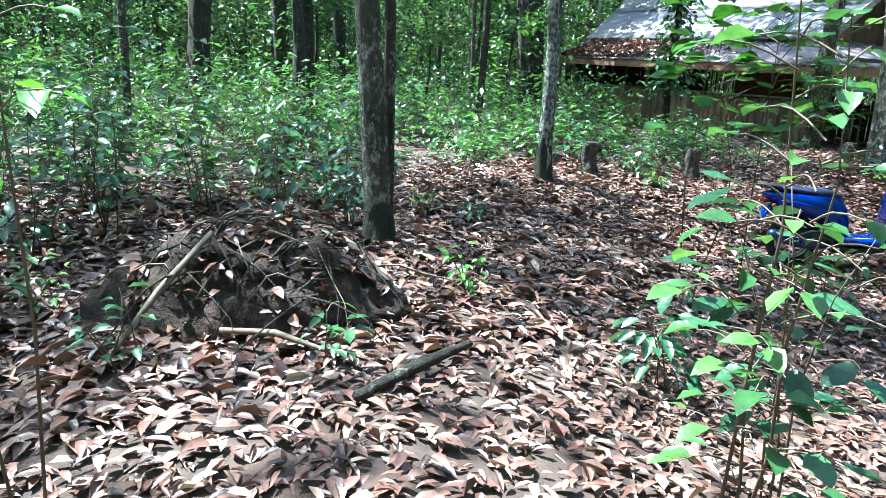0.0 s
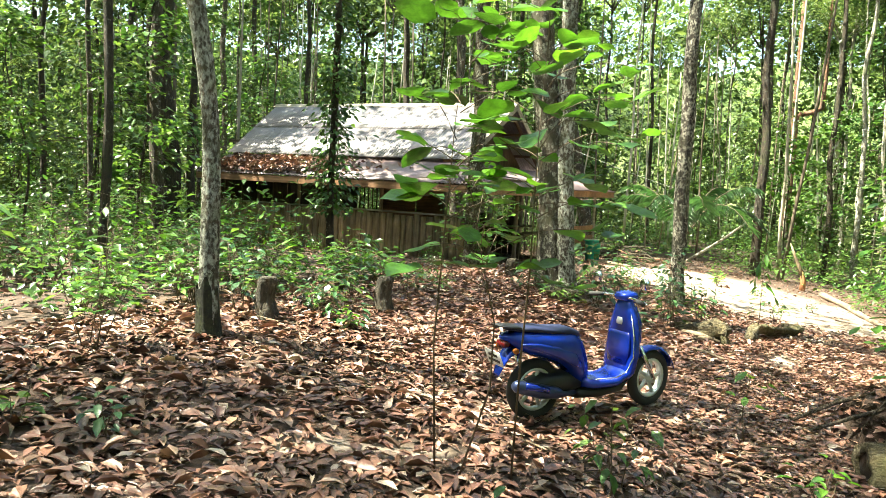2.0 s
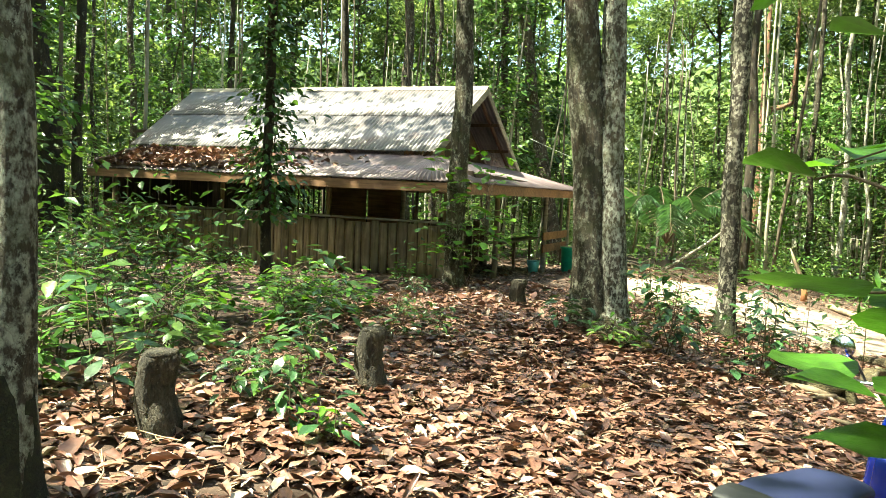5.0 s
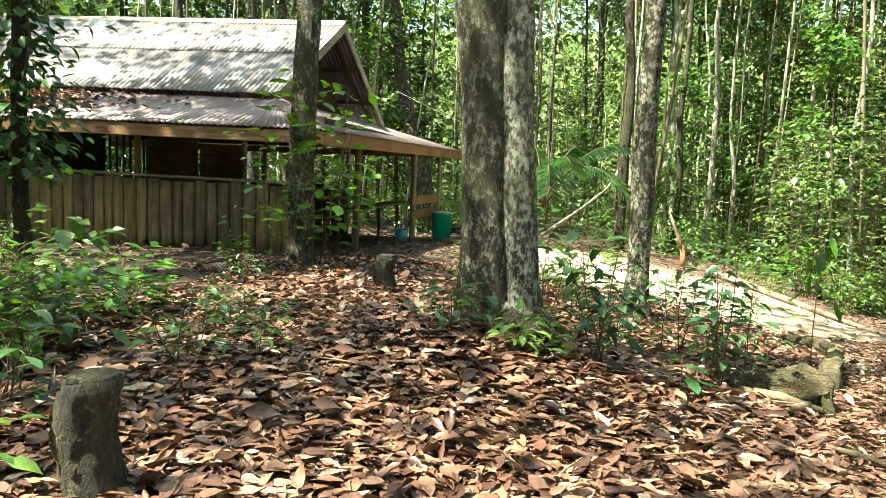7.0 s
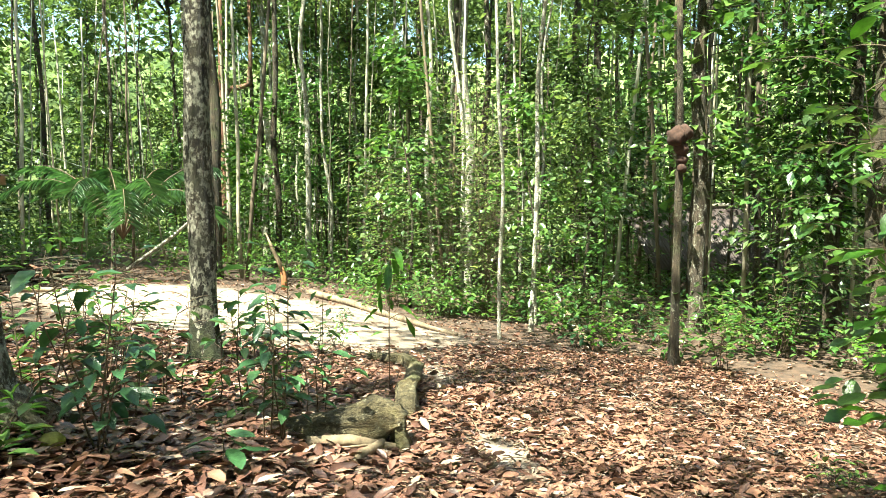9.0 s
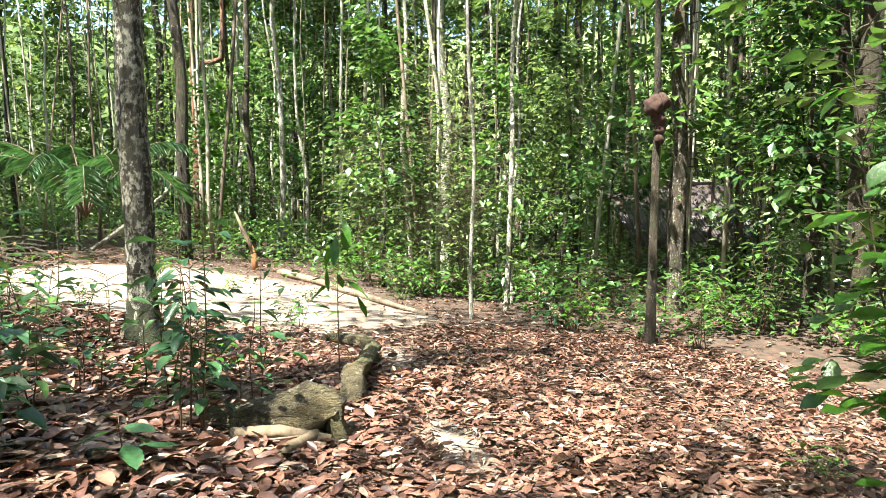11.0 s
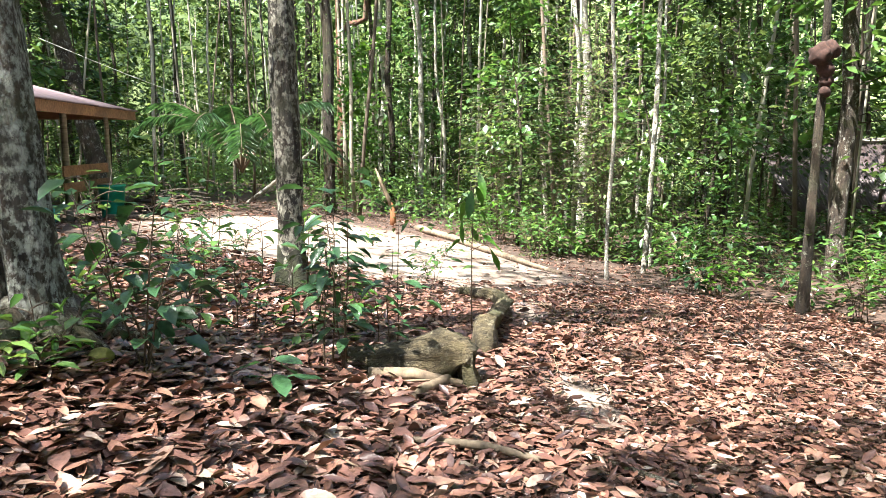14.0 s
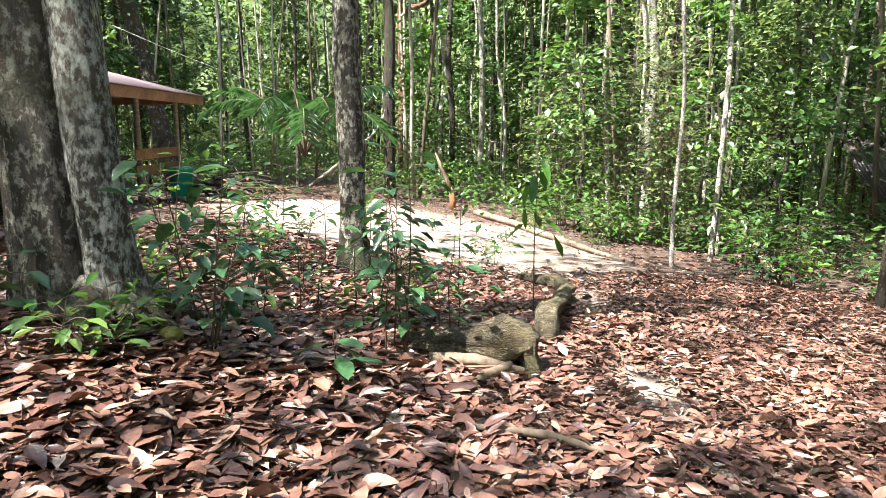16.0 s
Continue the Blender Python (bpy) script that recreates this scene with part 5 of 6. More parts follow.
lying("surface_root", [(0.27, 10.93, 0.0), (0.3, 11.0, 0.1), (0.34, 11.12, 0.2), (0.42, 11.3, 0.19), (0.5, 11.5, 0.15), (0.66, 11.9, 0.12), (0.86, 12.4, 0.11), (0.92, 12.9, 0.1), (0.7, 13.4, 0.05)], [0.085, 0.08, 0.065, 0.062, 0.06, 0.06, 0.06, 0.06, 0.04], LOGWOOD, "pale winding tree root above the sand", "root", 0.5, 6, 18)
lying("fallen_branch", [(-0.55, 10.3, 0.06), (-0.3, 10.28, 0.085), (-0.05, 10.2, 0.07)], [0.03, 0.036, 0.022], ROOTWOOD, "short grey branch in the litter", "branch", 0.2, 7, 8)
lying("fallen_branch", [(-0.12, 10.24, 0.08), (-0.3, 10.05, 0.075), (-0.42, 9.9, 0.04)], [0.032, 0.028, 0.016], ROOTWOOD, "short forked branch in the litter", "branch", 0.2, 8, 8)
lying("fallen_branch", [(-0.45, 9.45, 0.06), (-0.15, 9.4, 0.075), (0.12, 9.3, 0.06)], [0.014, 0.022, 0.014], ROOTWOOD, "thin grey stick half covered by leaves", "branch", 0.2, 9, 7)
lying("fallen_log", [(1.6, 21.6, 0.04), (2.0, 19.7, 0.05), (2.35, 17.4, 0.03), (2.7, 15.8, 0.01)], [0.08, 0.075, 0.06, 0.03], ROOTWOOD, "long pale fallen trunk along the clearing's edge", "log", 0.25, 10)
lying("surface_root", [(5.9, 18.3, 0.35), (5.3, 16.8, 0.25), (5.0, 16.1, 0.12), (4.5, 14.8, 0.05)], [0.06, 0.07, 0.06, 0.03], ROOTWOOD, "bent grey root at the forest edge", "root", 0.2, 11)
lying("fallen_branch", [(-4.2, 19.6, 0.06), (-3.4, 19.1, 0.06), (-2.9, 18.9, 0.05)], [0.05, 0.05, 0.03], ROOTWOOD, "weathered log on the clearing's floor", "log", 0.2, 13)
lying("leaning_branch", [(-2.2, 24.5, 0.1), (-1.2, 24.6, 0.9), (-0.5, 24.7, 1.6), (0.0, 24.8, 2.6)], [0.05, 0.045, 0.035, 0.02], BARK_PALE, "bare pale branch leaning up at the clearing", "branch", 0.15, 15, 7)
lying("fallen_branch", [(0.25, 9.5, 0.04), (0.45, 9.3, 0.055), (0.65, 9.15, 0.05), (0.85, 9.05, 0.03)], [0.009, 0.014, 0.015, 0.008], BARK, "long grey branch lying in the litter", "branch", 0.3, 31, 8)
lying("fallen_branch", [(-1.3, 9.0, 0.05), (-1.05, 8.9, 0.065), (-0.8, 8.95, 0.05)], [0.008, 0.011, 0.007], BARK_DARK, "thin dark stick among dry leaves", "branch", 0.3, 32, 7)
# broken post
bp = base("broken_trunk", on(1.15, 22.2), "snapped tree stub with raw orange wood and a pale splinter", "stump")
hang("stub", mesh_of("stub", *tube([(0, 0, -0.1), (0.01, 0, 0.2), (-0.01, 0, 0.38), (-0.03, 0, 0.46), (-0.05, 0, 0.58)], [0.08, 0.07, 0.062, 0.045, 0.012], 11, 0.45, 2), ORANGEWOOD), bp)
hang("splinter", mesh_of("splinter", *tube([(0.02, 0, 0.3), (-0.12, 0, 0.66), (-0.24, 0, 0.95), (-0.38, 0, 1.3)], [0.06, 0.055, 0.045, 0.014], 9, 0.4, 5), ROOTWOOD), bp, None, "pale leaning splinter")
# green fruit
fm = plain("fruit_skin", (0.2, 0.19, 0.035), 0.7, 0, 0, 0.5, 30)
bm = bmesh.new()
bmesh.ops.create_uvsphere(bm, u_segments=20, v_segments=14, radius=0.06)
for v in bm.verts:
    v.co *= 1 + 0.05 * noise.noise(v.co * 40)
    v.co.x *= 0.95
    v.co.y *= 0.76
    v.co.z *= 0.72
me = bpy.data.meshes.new("fallen_fruit")
bm.to_mesh(me)
bm.free()
me.materials.append(fm)
fo = new("fallen_fruit", me)
fo.location = on(-1.75, 9.86, 0.06)
tagged(fo, "yellow-green fallen fruit lying on dry leaves", "fruit")

# earth mounds with roots
def mound(x, y, rx, ry, h, turn, seed, label, sticks):
    t = base("earth_mound", on(x, y), label, "mound", turn=turn)
    n, k = 72, 24
    vs, fs = [], []
    for j in range(k + 1):
        for i in range(n):
            a = 2 * math.pi * i / n
            u = j / k
            w = 1 + 0.18 * noise.noise(Vector((math.cos(a) * 1.5, math.sin(a) * 1.5, seed)))
            p = Vector((math.cos(a) * rx * u * w, math.sin(a) * ry * u * w, h * (1 - u ** 2.6)))
            p += 0.07 * noise.noise_vector(p * 5 + Vector((seed, 0, 0))) * (1 - u ** 6) + 0.06 * noise.noise_vector(p * 13) + 0.03 * noise.noise_vector(p * 27)
            if j == k:
                p.z = -0.25
            vs.append(p)
    for j in range(k):
        for i in range(n):
            a, b_ = j * n + i, j * n + (i + 1) % n
            fs.append((a, a + n, b_ + n, b_))
    hang("soil", mesh_of("soil", vs, fs, SOIL), t, None, "dark crumbling soil")
    r_ = random.Random(seed)
    for s in range(sticks):
        a = r_.uniform(0, 6.28)
        u = r_.uniform(0.2, 0.9)
        p = Vector((math.cos(a) * rx * u, math.sin(a) * ry * u, h * (1 - u ** 2.6) + 0.03))
        d = Vector((r_.uniform(-1, 1), r_.uniform(-1, 1), 0)).normalized() * r_.uniform(0.25, 0.6)
        q = p + d
        uq = min(math.hypot(q.x / rx, q.y / ry), 1)
        q.z = h * (1 - uq ** 2.6) + 0.03
        mid = (p + q) / 2 + Vector((0, 0, r_.uniform(0.03, 0.1)))
        r0 = r_.uniform(0.002, 0.008)
        hang("root", mesh_of("root", *tube([p, p.lerp(mid, 0.5) + Vector((0.02, -0.01, 0.03)), mid, mid.lerp(q, 0.5) + Vector((-0.02, 0.02, 0.02)), q], [r0, r0, r0 * 0.9, r0 * 0.7, r0 * 0.4], 6, 0.2, s), ROOTWOOD if s % 3 == 0 else BARK_DARK), t)
    m = 260
    a, u = rng.uniform(0, 6.28, m), rng.uniform(0.05, 1.05, m) ** 0.7
    hang("dry_leaves", leaves("dry_leaves", np.stack([np.cos(a) * rx * u, np.sin(a) * ry * u, h * (1 - u ** 2.6) + 0.03], -1), rng.uniform(0, 6.28, m), rng.normal(0, 0.3, m), rng.normal(0, 0.3, m), rng.uniform(0.06, 0.12, m), rng.uniform(0.5, 0.7, m), LITTER, curl=rng.normal(0.2, 0.4, m)), t)
    tagged(t.children[-1], kind="stuff")
    return t


sm, nt, b = material("mound_soil", 0.95)
nt.links.new(ramp(nt, [(0.3, (0.014, 0.008, 0.005)), (0.7, (0.055, 0.03, 0.018))], noise_tex(nt, 14, 8)), b.inputs["Base Color"])
bump(nt, b, noise_tex(nt, 40, 8), 1.0, 0.03)
SOIL = sm
mound(-1.2, 0.85, 0.5, 0.82, 0.4, -0.54, 3, "uprooted mound of dark soil tangled with roots and twigs", 90)
mound(1.5, 7.75, 0.5, 0.45, 0.45, 0.0, 9, "dark earth mound with dead branches beside the path", 26)
lying("fallen_branch", [(-1.45, 1.2, 0.36), (-1.05, 1.33, 0.3), (-0.72, 1.45, 0.1)], [0.02, 0.028, 0.024], ROOTWOOD, "pale root branch lying over the mound", "branch", 0.2, 21, 8)
lying("fallen_branch", [(-1.15, 0.6, 0.44), (-0.98, 0.3, 0.25), (-0.8, 0.02, 0.04)], [0.014, 0.018, 0.01], ROOTWOOD, "long thin pale stick leaning on the mound", "branch", 0.2, 22, 7)
lying("fallen_branch", [(-0.8, 0.52, 0.08), (-0.58, 0.7, 0.1), (-0.36, 0.88, 0.05)], [0.014, 0.016, 0.01], ROOTWOOD, "thin pale stick at the foot of the mound", "branch", 0.2, 23, 7)
lying("fallen_branch", [(0.02, 0.8, 0.04), (-0.12, 1.2, 0.07), (-0.28, 1.57, 0.05)], [0.022, 0.028, 0.016], BARK_DARK, "dark fallen branch in the litter", "branch", 0.2, 24, 8)
lying("fallen_branch", [(0.75, 7.5, 0.05), (1.1, 7.6, 0.3), (1.6, 7.8, 0.55)], [0.014, 0.02, 0.016], BARK_DARK, "dead branch leaning on the mound", "branch", 0.2, 25, 7)
lying("fallen_branch", [(0.85, 7.25, 0.04), (1.2, 7.4, 0.25), (1.75, 7.7, 0.5)], [0.012, 0.018, 0.012], BARK_DARK, "dead branch leaning on the mound", "branch", 0.2, 26, 7)


def hollow_log(x, y, yaw, L, r, seed):
    t = base("hollow_log", on(x, y, r * 0.85), "pale cut log piece with a dark hollow end", "log", "hollow logs", turn=yaw)
    vs, fs = [], []
    n = 18
    prof = [(0, r * 0.62), (0, r), (L * 0.35, r * 1.03), (L * 0.7, r * 0.98), (L, r), (L, r * 0.62), (L * 0.5, r * 0.55)]
    for px_, pr in prof:
        for k in range(n):
            a = 2 * math.pi * k / n
            q = pr * (1 + 0.1 * noise.noise(Vector((math.cos(a) * 2, math.sin(a) * 2, px_ * 2 + seed))))
            vs.append((px_ + 0.02 * noise.noise(Vector((a, seed, 1))), math.cos(a) * q, math.sin(a) * q))
    m_ = len(prof)
    for j in range(m_):
        for k in range(n):
            a, b_ = j * n + k, j * n + (k + 1) % n
            c, d_ = ((j + 1) % m_) * n + (k + 1) % n, ((j + 1) % m_) * n + k
            fs.append((a, d_, c, b_))
    hang("wood", mesh_of("wood", [Vector(v) + 0.02 * noise.noise_vector(Vector(v) * 12) for v in vs], fs, LOGWOOD), t)
    # solid dark plug in place of the hollow's inner shade
    hang("core", mesh_of("core", *tube([(0.02, 0, 0), (L - 0.02, 0, 0)], [r * 0.66, r * 0.66], 14), SOIL), t, None, "dark plug standing for the shade inside the hollow")


hollow_log(1.5, 7.05, 0.5, 0.9, 0.16, 2)
hollow_log(1.2, 6.35, 0.35, 1.0, 0.17, 5)

# green bin beside the shelter
bn = base("plastic_bin", on(-4.42, 20.9), "green plastic bin with a pale rim beside the shelter", "bin")
bm = bmesh.new()
prof = [(0.0, 0.0), (0.19, 0.0), (0.2, 0.02), (0.235, 0.6), (0.255, 0.61), (0.255, 0.65), (0.235, 0.655), (0.225, 0.62), (0.19, 0.05), (0, 0.05)]
ring = []
for r_, z_ in prof:
    ring.append([bm.verts.new((r_ * math.cos(2 * math.pi * k / 28), r_ * math.sin(2 * math.pi * k / 28), z_)) for k in range(28)])
for a_, c_ in zip(ring, ring[1:]):
    for k in range(28):
        bm.faces.new((a_[k], a_[(k + 1) % 28], c_[(k + 1) % 28], c_[k]))
bmesh.ops.remove_doubles(bm, verts=bm.verts, dist=0.0005)
part("bucket", bm, plain("green_plastic", (0.03, 0.42, 0.28), 0.4, 0, 0, 0.3), bn)
bm = bmesh.new()
for s_, e_ in ((0.25, 0.262), ):
    a_ = [bm.verts.new((s_ * math.cos(2 * math.pi * k / 28), s_ * math.sin(2 * math.pi * k / 28), 0.657)) for k in range(28)]
    c_ = [bm.verts.new((e_ * math.cos(2 * math.pi * k / 28), e_ * math.sin(2 * math.pi * k / 28), 0.665)) for k in range(28)]
    d_ = [bm.verts.new((0.02 * math.cos(2 * math.pi * k / 28), 0.02 * math.sin(2 * math.pi * k / 28), 0.68)) for k in range(28)]
    for k in range(28):
        bm.faces.new((a_[k], a_[(k + 1) % 28], c_[(k + 1) % 28], c_[k]))
        bm.faces.new((c_[k], c_[(k + 1) % 28], d_[(k + 1) % 28], d_[k]))
    bm.faces.new(d_)
part("lid", bm, plain("pale_plastic", (0.5, 0.46, 0.36), 0.5), bn, "pale dusty lid")
pb = base("small_bucket", on(-5.0, 19.3), "small turquoise bucket under the bench", "bucket")
hang("body", mesh_of("body", *tube([(0, 0, 0), (0, 0, 0.3)], [0.11, 0.15], 20), plain("turquoise_plastic", (0.12, 0.42, 0.42), 0.4)), pb)
hang("rim", mesh_of("rim", *tube([(0.155 * math.cos(a), 0.155 * math.sin(a), 0.3) for a in np.linspace(0, 6.28, 25)], [0.008] * 25, 6), plain("turquoise_rim", (0.15, 0.48, 0.48), 0.4)), pb)

# heap of dead branches by the shelter
heap = base("brush_pile", on(-3.3, 20.9), "heap of dead brown branches and twigs", "brush pile")
r_ = random.Random(4)
for k in range(46):
    a, c = r_.uniform(0, 3.14), Vector((r_.gauss(0, 0.45), r_.gauss(0, 0.3), 0))
    L = r_.uniform(0.5, 1.3)
    d = Vector((math.cos(a) * L / 2, math.sin(a) * L / 2, r_.uniform(-0.12, 0.12)))
    z = r_.uniform(0.05, 0.5) * math.exp(-c.length)
    r0 = r_.uniform(0.012, 0.035)
    hang("branch", mesh_of("branch", *tube([c - d + Vector((0, 0, max(z, 0.16))), c + Vector((0, 0, max(z, 0.1) + 0.08)), c + d + Vector((0, 0, max(z, 0.16)))], [r0, r0, r0 * 0.5], 6, 0.2, k), BARK_DARK if k % 3 else BARK_RED), heap)

# cord strung between the trees
pts = []
for p, q, sag in (((-5.9, 22.2, 3.62), (0.74, 28.9, 1.65), 0.25), ((0.74, 28.9, 1.65), (4.4, 28.2, 1.05), 0.1)):
    for i in range(10):
        u = i / 10
        w = Vector(p).lerp(Vector(q), u)
        pts.append(w - Vector((0, 0, sag * 4 * u * (1 - u))))
tagged(new("cord", mesh_of("cord", *tube(pts, [0.006] * len(pts), 5), plain("pale_cord", (0.5, 0.5, 0.44), 0.7))), "thin pale cord strung between trees", "cord")

# nest on the dead trunk
nest = base("termite_nest", on(5.12, 13.86, 2.95), "lumpy brown termite nest on a dead trunk", "nest")
for k, (dx, dz, r0) in enumerate(((0.05, 0.0, 0.11), (-0.04, 0.16, 0.13), (0.06, -0.14, 0.085), (0.1, 0.2, 0.12), (0.07, -0.26, 0.07))):
    bm = bmesh.new()
    bmesh.ops.create_icosphere(bm, subdivisions=3, radius=r0)
    for v in bm.verts:
        v.co = v.co * (1 + 0.35 * noise.noise(v.co * 9 + Vector((k, 0, 0))) + 0.22 * noise.noise(v.co * 24) + 0.12 * noise.noise(v.co * 60)) + Vector((dx, 0, dz))
        v.co.x *= 0.8
    part("lobe", bm, NESTMUD if k else (NESTMUD := plain("nest_mud", (0.05, 0.022, 0.015), 0.95, 0, 0, 0.6, 30)), nest)

# darker copy of the roof tin, the trees' shade put into its colour
HUTROOF = roof_material("shaded_hut_tin", (0.07, 0.055, 0.055), (0.13, 0.1, 0.1), (0.06, 0.035, 0.03))
# second roof down among the trees
h2 = base("low_hut", on(11.8, 21.4), "low hut with a grey-brown corrugated roof among trees", "hut")
i2 = h2.matrix_basis.inverted()
for k in range(5):
    u, v = k / 5, (k + 1) / 5 + 0.01
    lo0, lo1, hi0, hi1 = Vector((10.2, 20.6, -0.1)), Vector((13.4, 19.5, -0.2)), Vector((10.6, 22.6, 1.45)), Vector((13.8, 21.5, 1.45))
    hang("roof_sheet", mesh_of("roof_sheet", *sheet(hi0.lerp(hi1, u), hi0.lerp(hi1, v), lo0.lerp(lo1, u), lo0.lerp(lo1, v), 9, 0.012), HUTROOF), h2, i2)
hang("fascia", mesh_of("fascia", *tube([(10.6, 22.6, 1.52), (13.8, 21.5, 1.52)], [0.07, 0.07], 4), GREYWOOD, False), h2, i2)
for x, y in ((10.5, 20.9), (13.2, 20.0), (10.9, 22.3), (13.5, 21.4)):
    hang("post", mesh_of("post", *tube([on(x, y, -0.2), Vector((x, y, 0.15))], [0.06, 0.06], 7), PLANK_SHADE), h2, i2)

# ---- motor scooter ----
SC = base("motor_scooter", on(-1.01, 5.71, 0.005), "glossy blue motor scooter parked on dry leaves", "scooter", turn=radians(53.5))
SC.scale = (0.91, 0.91, 0.91)
bm_, nt, b = material("blue_paint", 0.24, 0.35, 0.45)
nt.links.new(ramp(nt, [(0.35, (0.002, 0.018, 0.25)), (0.65, (0.003, 0.032, 0.38))], noise_tex(nt, 3, 4)), b.inputs["Base Color"])
BLUE = bm_
BLACK = plain("black_plastic", (0.012, 0.012, 0.014), 0.55)
RUBBER = plain("tyre_rubber", (0.02, 0.02, 0.02), 0.85)
ALLOY = plain("white_alloy", (0.62, 0.63, 0.64), 0.35, 0.4)
CHROME = plain("chrome", (0.7, 0.72, 0.75), 0.12, 1.0)
SEATMAT = plain("seat_vinyl", (0.006, 0.01, 0.045), 0.55)


def loft(name, sections, mat, parent, axis="x", n=20, power=2.6, label=""):
    """Rounded shell: sections (along, centre, half across, half wide) on the axis."""
    vs, fs = [], []
    for s, c, a_, w in sections:
        for k in range(n):
            t = 2 * math.pi * k / n
            ca, sa = math.cos(t), math.sin(t)
            p = math.copysign(abs(ca) ** (2 / power), ca) * w
            q = math.copysign(abs(sa) ** (2 / power), sa) * a_
            vs.append((s, p, c + q) if axis == "x" else (c + q, p, s))
    for i in range(len(sections) - 1):
        for k in range(n):
            a_, b_ = i * n + k, i * n + (k + 1) % n
            fs.append((a_, b_, b_ + n, a_ + n))
    fs += [tuple(range(n - 1, -1, -1)), tuple(range((len(sections) - 1) * n, len(sections) * n))]
    return hang(name, mesh_of(name, vs, fs, mat), parent, None, label)


def ringmesh(name, R, r, mat, parent, at, squash=1.0, n=36, k=10):
    vs, fs = [], []
    for i in range(n):
        a = 2 * math.pi * i / n
        for j in range(k):
            c = 2 * math.pi * j / k
            rad = R + r * math.cos(c)
            vs.append((at[0] + rad * math.cos(a), at[1] + r * squash * math.sin(c), at[2] + rad * math.sin(a)))
    for i in range(n):
        for j in range(k):
            fs.append((i * k + j, i * k + (j + 1) % k, ((i + 1) % n) * k + (j + 1) % k, ((i + 1) % n) * k + j))
    return hang(name, mesh_of(name, vs, fs, mat), parent)


def wheel(x, steer):
    w = hang("wheel", mesh_of("wheel", *tube([(0, -0.055, 0), (0, 0.055, 0)], [0.045, 0.045], 14), ALLOY), SC, Matrix.Translation((x, 0, 0.255)) @ Matrix.Rotation(steer, 4, "Z"))
    ringmesh("tyre", 0.212, 0.045, RUBBER, w, (0, 0, 0), 1.0)
    ringmesh("rim", 0.168, 0.018, ALLOY, w, (0, 0, 0), 2.0)
    for k in range(5):
        a = 2 * math.pi * k / 5
        vs, fs = tube([(0.03 * math.cos(a), 0, 0.03 * math.sin(a)), (0.165 * math.cos(a + 0.12), 0, 0.165 * math.sin(a + 0.12))], [0.02, 0.014], 7)
        hang("spoke", mesh_of("spoke", vs, fs, ALLOY), w)
    return w


wheel(0.0, 0.0)
wheel(1.25, 0.12)
loft("rear_body", [(-0.35, 0.7, 0.012, 0.02), (-0.31, 0.7, 0.035, 0.07), (-0.2, 0.675, 0.085, 0.125), (-0.04, 0.645, 0.115, 0.16), (0.14, 0.615, 0.14, 0.17), (0.27, 0.58, 0.17, 0.165), (0.36, 0.52, 0.21, 0.14), (0.43, 0.45, 0.21, 0.11), (0.48, 0.39, 0.15, 0.09), (0.5, 0.36, 0.08, 0.07)], BLUE, SC)
for s in (-1, 1):
    loft("side_panel", [(-0.24, 0.66, 0.012, 0.012), (-0.08, 0.635, 0.03, 0.018), (0.12, 0.585, 0.05, 0.022), (0.28, 0.52, 0.06, 0.02), (0.36, 0.46, 0.03, 0.012)], BLUE, SC).location.y = s * 0.152
loft("seat", [(-0.31, 0.768, 0.008, 0.03), (-0.27, 0.772, 0.018, 0.09), (-0.1, 0.768, 0.03, 0.125), (0.1, 0.745, 0.032, 0.135), (0.26, 0.735, 0.038, 0.125), (0.36, 0.71, 0.035, 0.1), (0.42, 0.68, 0.015, 0.05)], SEATMAT, SC, label="dark blue vinyl seat")
loft("grab_rail", [(-0.4, 0.8, 0.008, 0.05), (-0.35, 0.795, 0.012, 0.085), (-0.29, 0.79, 0.014, 0.105), (-0.22, 0.785, 0.014, 0.115)], BLACK, SC)
loft("floorboard", [(0.42, 0.3, 0.05, 0.13), (0.5, 0.28, 0.05, 0.16), (0.75, 0.28, 0.05, 0.17), (0.88, 0.33, 0.06, 0.16), (0.92, 0.4, 0.04, 0.12)], BLUE, SC)
loft("leg_shield", [(0.27, 0.86, 0.03, 0.13), (0.36, 0.9, 0.045, 0.19), (0.52, 0.925, 0.05, 0.205), (0.7, 0.935, 0.055, 0.185), (0.84, 0.935, 0.055, 0.14), (0.93, 0.93, 0.05, 0.1), (0.99, 0.925, 0.035, 0.07)], BLUE, SC, "z")
loft("front_cowl", [(0.48, 1.0, 0.05, 0.06), (0.62, 1.02, 0.07, 0.1), (0.78, 1.0, 0.075, 0.11), (0.92, 0.96, 0.06, 0.08)], BLUE, SC, "z")
loft("inner_pocket", [(0.42, 0.868, 0.012, 0.12), (0.56, 0.872, 0.014, 0.15), (0.67, 0.878, 0.014, 0.14), (0.7, 0.882, 0.01, 0.12)], BLUE, SC, "z", label="raised blue inner panel")
loft("emblem", [(0.76, 0.872, 0.006, 0.035), (0.79, 0.874, 0.007, 0.04), (0.82, 0.876, 0.006, 0.03)], ALLOY, SC, "z", 10)
hang("trim_strip", mesh_of("trim_strip", *tube([(0.5, -0.165, 0.335), (0.72, -0.175, 0.335), (0.84, -0.165, 0.37), (0.885, -0.19, 0.5), (0.89, -0.175, 0.68), (0.895, -0.12, 0.86)], [0.006] * 6, 6), CHROME), SC)
loft("handle_cover", [(0.84, 1.0, 0.02, 0.05), (0.87, 1.005, 0.04, 0.085), (0.93, 1.005, 0.05, 0.1), (1.0, 1.0, 0.05, 0.08), (1.04, 0.99, 0.03, 0.06)], BLUE, SC)
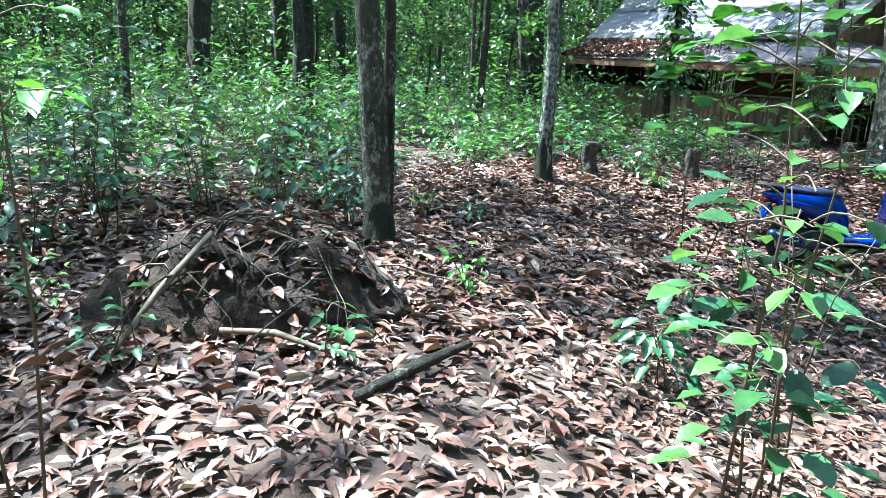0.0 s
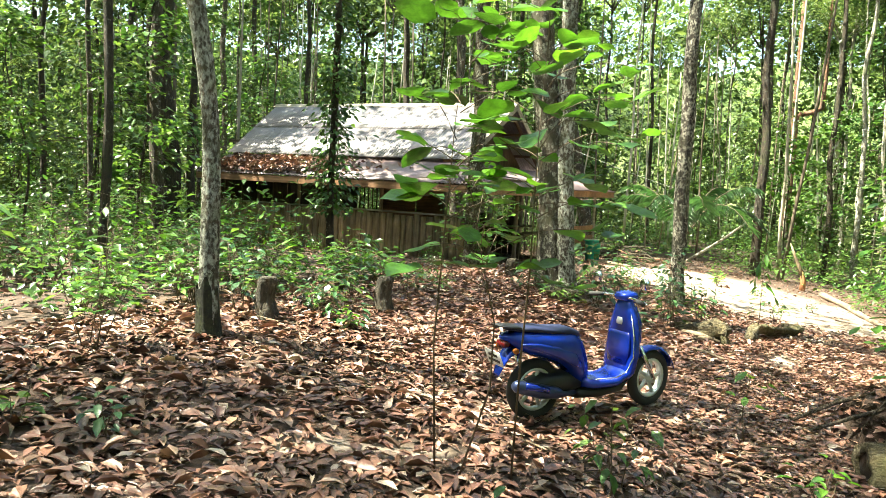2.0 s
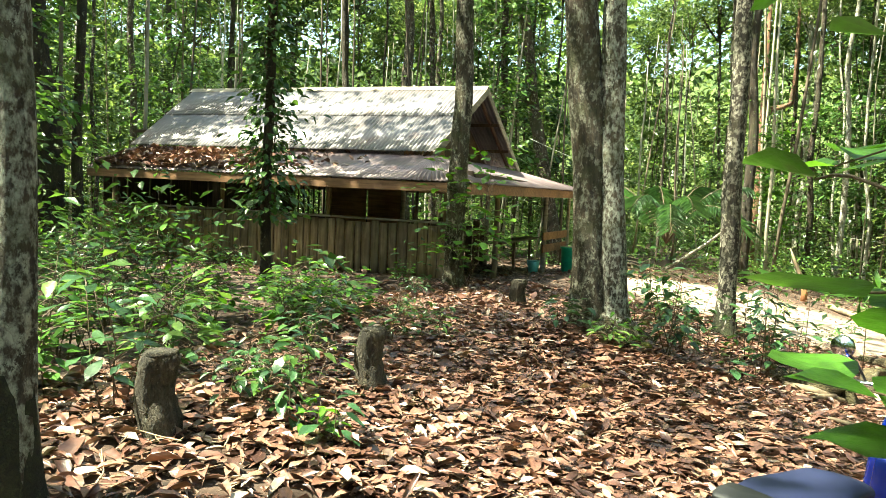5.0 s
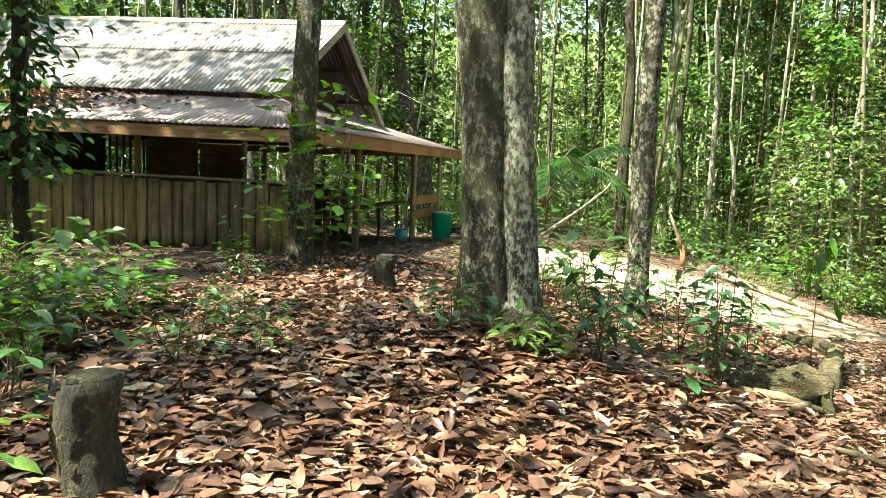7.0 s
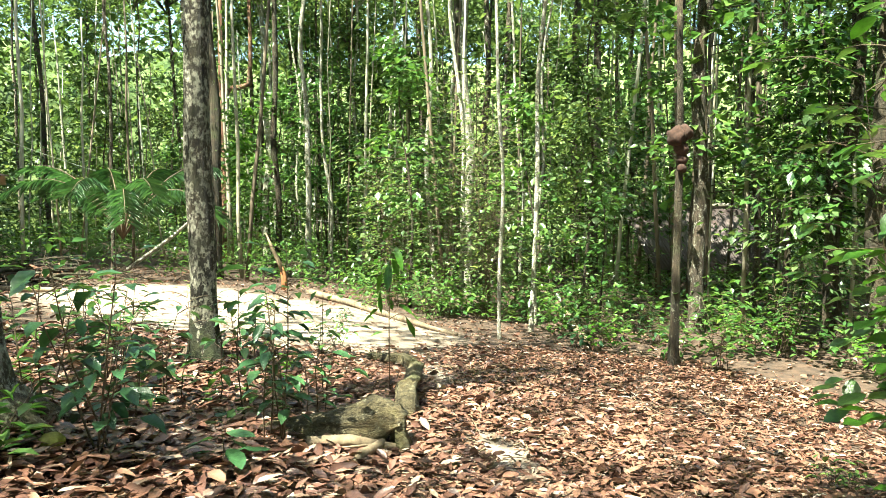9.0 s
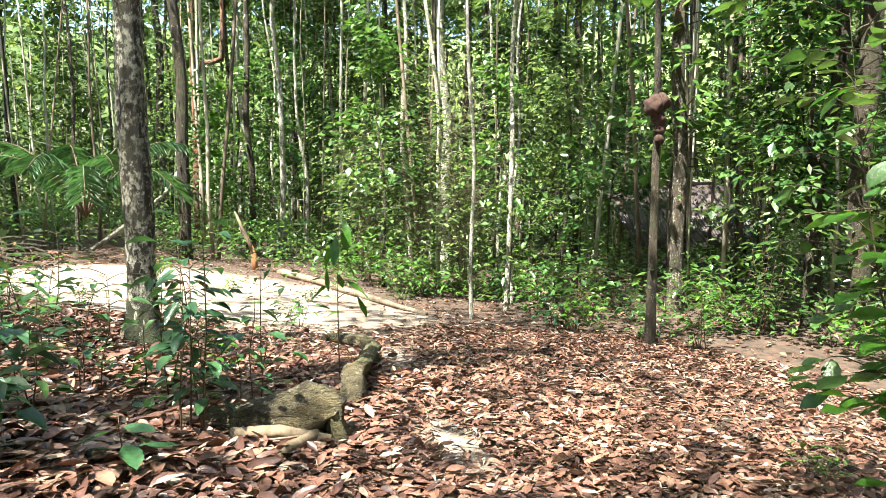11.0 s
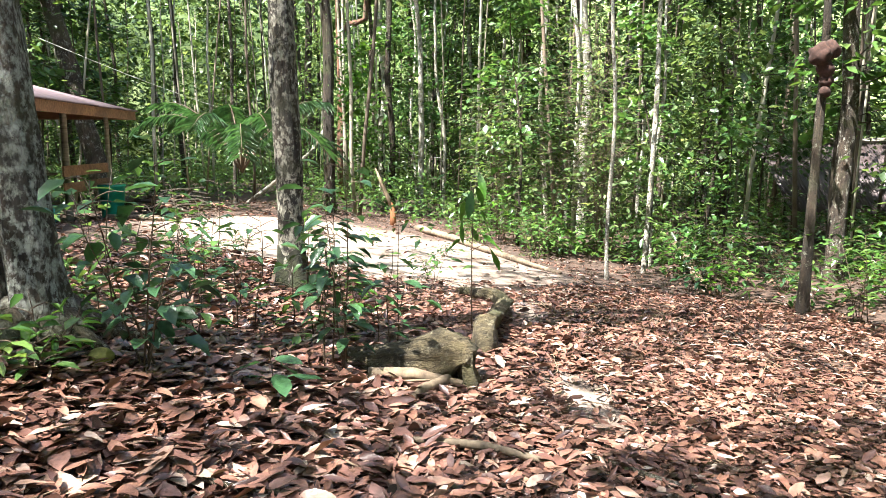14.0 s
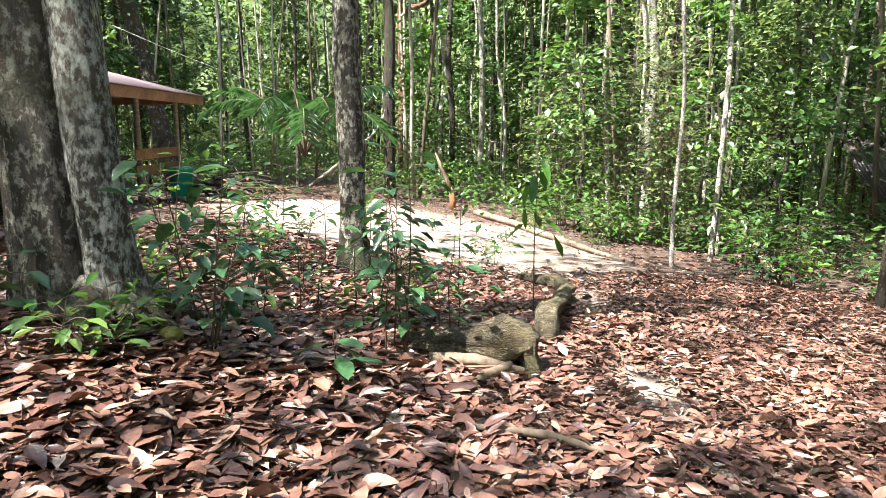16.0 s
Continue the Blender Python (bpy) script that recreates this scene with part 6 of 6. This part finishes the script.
loft("headlight", [(1.0, 0.99, 0.05, 0.075), (1.045, 0.985, 0.045, 0.065), (1.06, 0.98, 0.02, 0.03)], CHROME, SC)
loft("headstock", [(0.45, 1.07, 0.03, 0.03), (0.7, 1.0, 0.035, 0.035), (0.98, 0.92, 0.03, 0.03)], BLACK, SC, "z", 12)
hang("handlebar", mesh_of("handlebar", *tube([(0.82, -0.33, 0.985), (0.87, -0.18, 1.0), (0.9, 0, 1.0), (0.87, 0.18, 1.0), (0.82, 0.33, 0.985)], [0.012] * 5, 8), CHROME), SC)
for s in (-1, 1):
    hang("grip", mesh_of("grip", *tube([(0.81, s * 0.345, 0.983), (0.855, s * 0.215, 0.995)], [0.018, 0.018], 10), RUBBER), SC)
    hang("brake_lever", mesh_of("brake_lever", *tube([(0.9, s * 0.2, 0.99), (0.89, s * 0.27, 0.985), (0.86, s * 0.34, 0.975)], [0.007, 0.006, 0.006], 6), CHROME), SC)
    mr = hang("mirror", mesh_of("mirror", *tube([(0.88, s * 0.2, 1.0), (0.87, s * 0.24, 1.08), (0.85, s * 0.29, 1.13)], [0.006] * 3, 6), BLACK), SC)
    hang("glass", mesh_of("glass", *tube([(0.845, s * 0.3, 1.145), (0.865, s * 0.3, 1.145)], [0.05, 0.052], 18), CHROME), mr)
    hang("fork_leg", mesh_of("fork_leg", *tube([(1.06, s * 0.075, 0.56), (1.25, s * 0.075, 0.255)], [0.02, 0.018], 8), CHROME), SC)
    hang("indicator", mesh_of("indicator", *tube([(-0.27, s * 0.09, 0.61), (-0.28, s * 0.14, 0.61)], [0.02, 0.025], 8), plain("amber_lens", (0.22, 0.07, 0.01), 0.2)), SC)
# front mudguard as a curved shell
vs, fs = [], []
for i in range(15):
    a = radians(15 + i * 9.5)
    for j in range(7):
        w = (j - 3) / 3
        R = 0.3 - 0.035 * w * w
        vs.append((1.25 + R * math.cos(a), 0.062 * w, 0.255 + R * math.sin(a)))
for i in range(14):
    for j in range(6):
        fs.append((i * 7 + j, i * 7 + j + 1, i * 7 + j + 8, i * 7 + j + 7))
mg = hang("mudguard", mesh_of("mudguard", vs, fs, BLUE), SC)
sol = mg.modifiers.new("thickness", "SOLIDIFY")
sol.thickness = 0.006
loft("engine", [(-0.08, 0.27, 0.06, 0.07), (0.05, 0.29, 0.09, 0.1), (0.25, 0.3, 0.1, 0.11), (0.42, 0.29, 0.06, 0.09)], BLACK, SC)
hang("exhaust", mesh_of("exhaust", *tube([(0.35, -0.1, 0.22), (0.2, -0.14, 0.23), (0.12, -0.155, 0.25), (-0.05, -0.165, 0.28), (-0.28, -0.17, 0.34), (-0.31, -0.17, 0.35)], [0.018, 0.022, 0.05, 0.058, 0.05, 0.03], 14), plain("dull_muffler", (0.05, 0.07, 0.16), 0.35, 0.7)), SC)
hang("heat_shield", mesh_of("heat_shield", *tube([(0.0, -0.2, 0.29), (-0.22, -0.205, 0.345)], [0.03, 0.03], 10), BLUE), SC)
hang("rear_damper", mesh_of("rear_damper", *tube([(-0.03, 0.12, 0.27), (-0.1, 0.12, 0.55)], [0.025, 0.025], 9), CHROME), SC)
loft("rear_mudguard", [(-0.37, 0.4, 0.012, 0.045), (-0.34, 0.47, 0.022, 0.06), (-0.29, 0.56, 0.03, 0.075), (-0.2, 0.61, 0.04, 0.08)], BLUE, SC)
loft("tail_light", [(-0.345, 0.645, 0.03, 0.06), (-0.315, 0.65, 0.035, 0.065), (-0.28, 0.65, 0.03, 0.06)], plain("red_lens", (0.12, 0.006, 0.008), 0.15), SC)
bm = bmesh.new()
box(bm, -0.445, 0, 0.5, 0.006, 0.23, 0.13, Matrix.Translation((-0.445, 0, 0.5)) @ Matrix.Rotation(radians(-22), 4, "Y") @ Matrix.Translation((0.445, 0, -0.5)), 0.002)
plate = part("licence_plate", bm, plain("white_plate", (0.75, 0.76, 0.76), 0.4), SC, "white licence plate")
for z, w in ((0.525, 0.13), (0.478, 0.17)):
    bm = bmesh.new()
    box(bm, -0.4495, 0, z, 0.004, w, 0.022, Matrix.Translation((-0.445, 0, 0.5)) @ Matrix.Rotation(radians(-22), 4, "Y") @ Matrix.Translation((0.445, 0, -0.5)), 0)
    part("plate_marking", bm, BLACK, plate)
plate.location = (0.05, 0, 0.04)
hang("side_stand", mesh_of("side_stand", *tube([(0.35, 0.1, 0.22), (0.3, 0.2, 0.1), (0.28, 0.26, 0.012)], [0.012, 0.011, 0.014], 7), BLACK), SC)
loft("belly_pan", [(0.4, 0.2, 0.05, 0.1), (0.6, 0.19, 0.045, 0.12), (0.85, 0.22, 0.05, 0.11), (0.95, 0.28, 0.03, 0.08)], BLACK, SC)
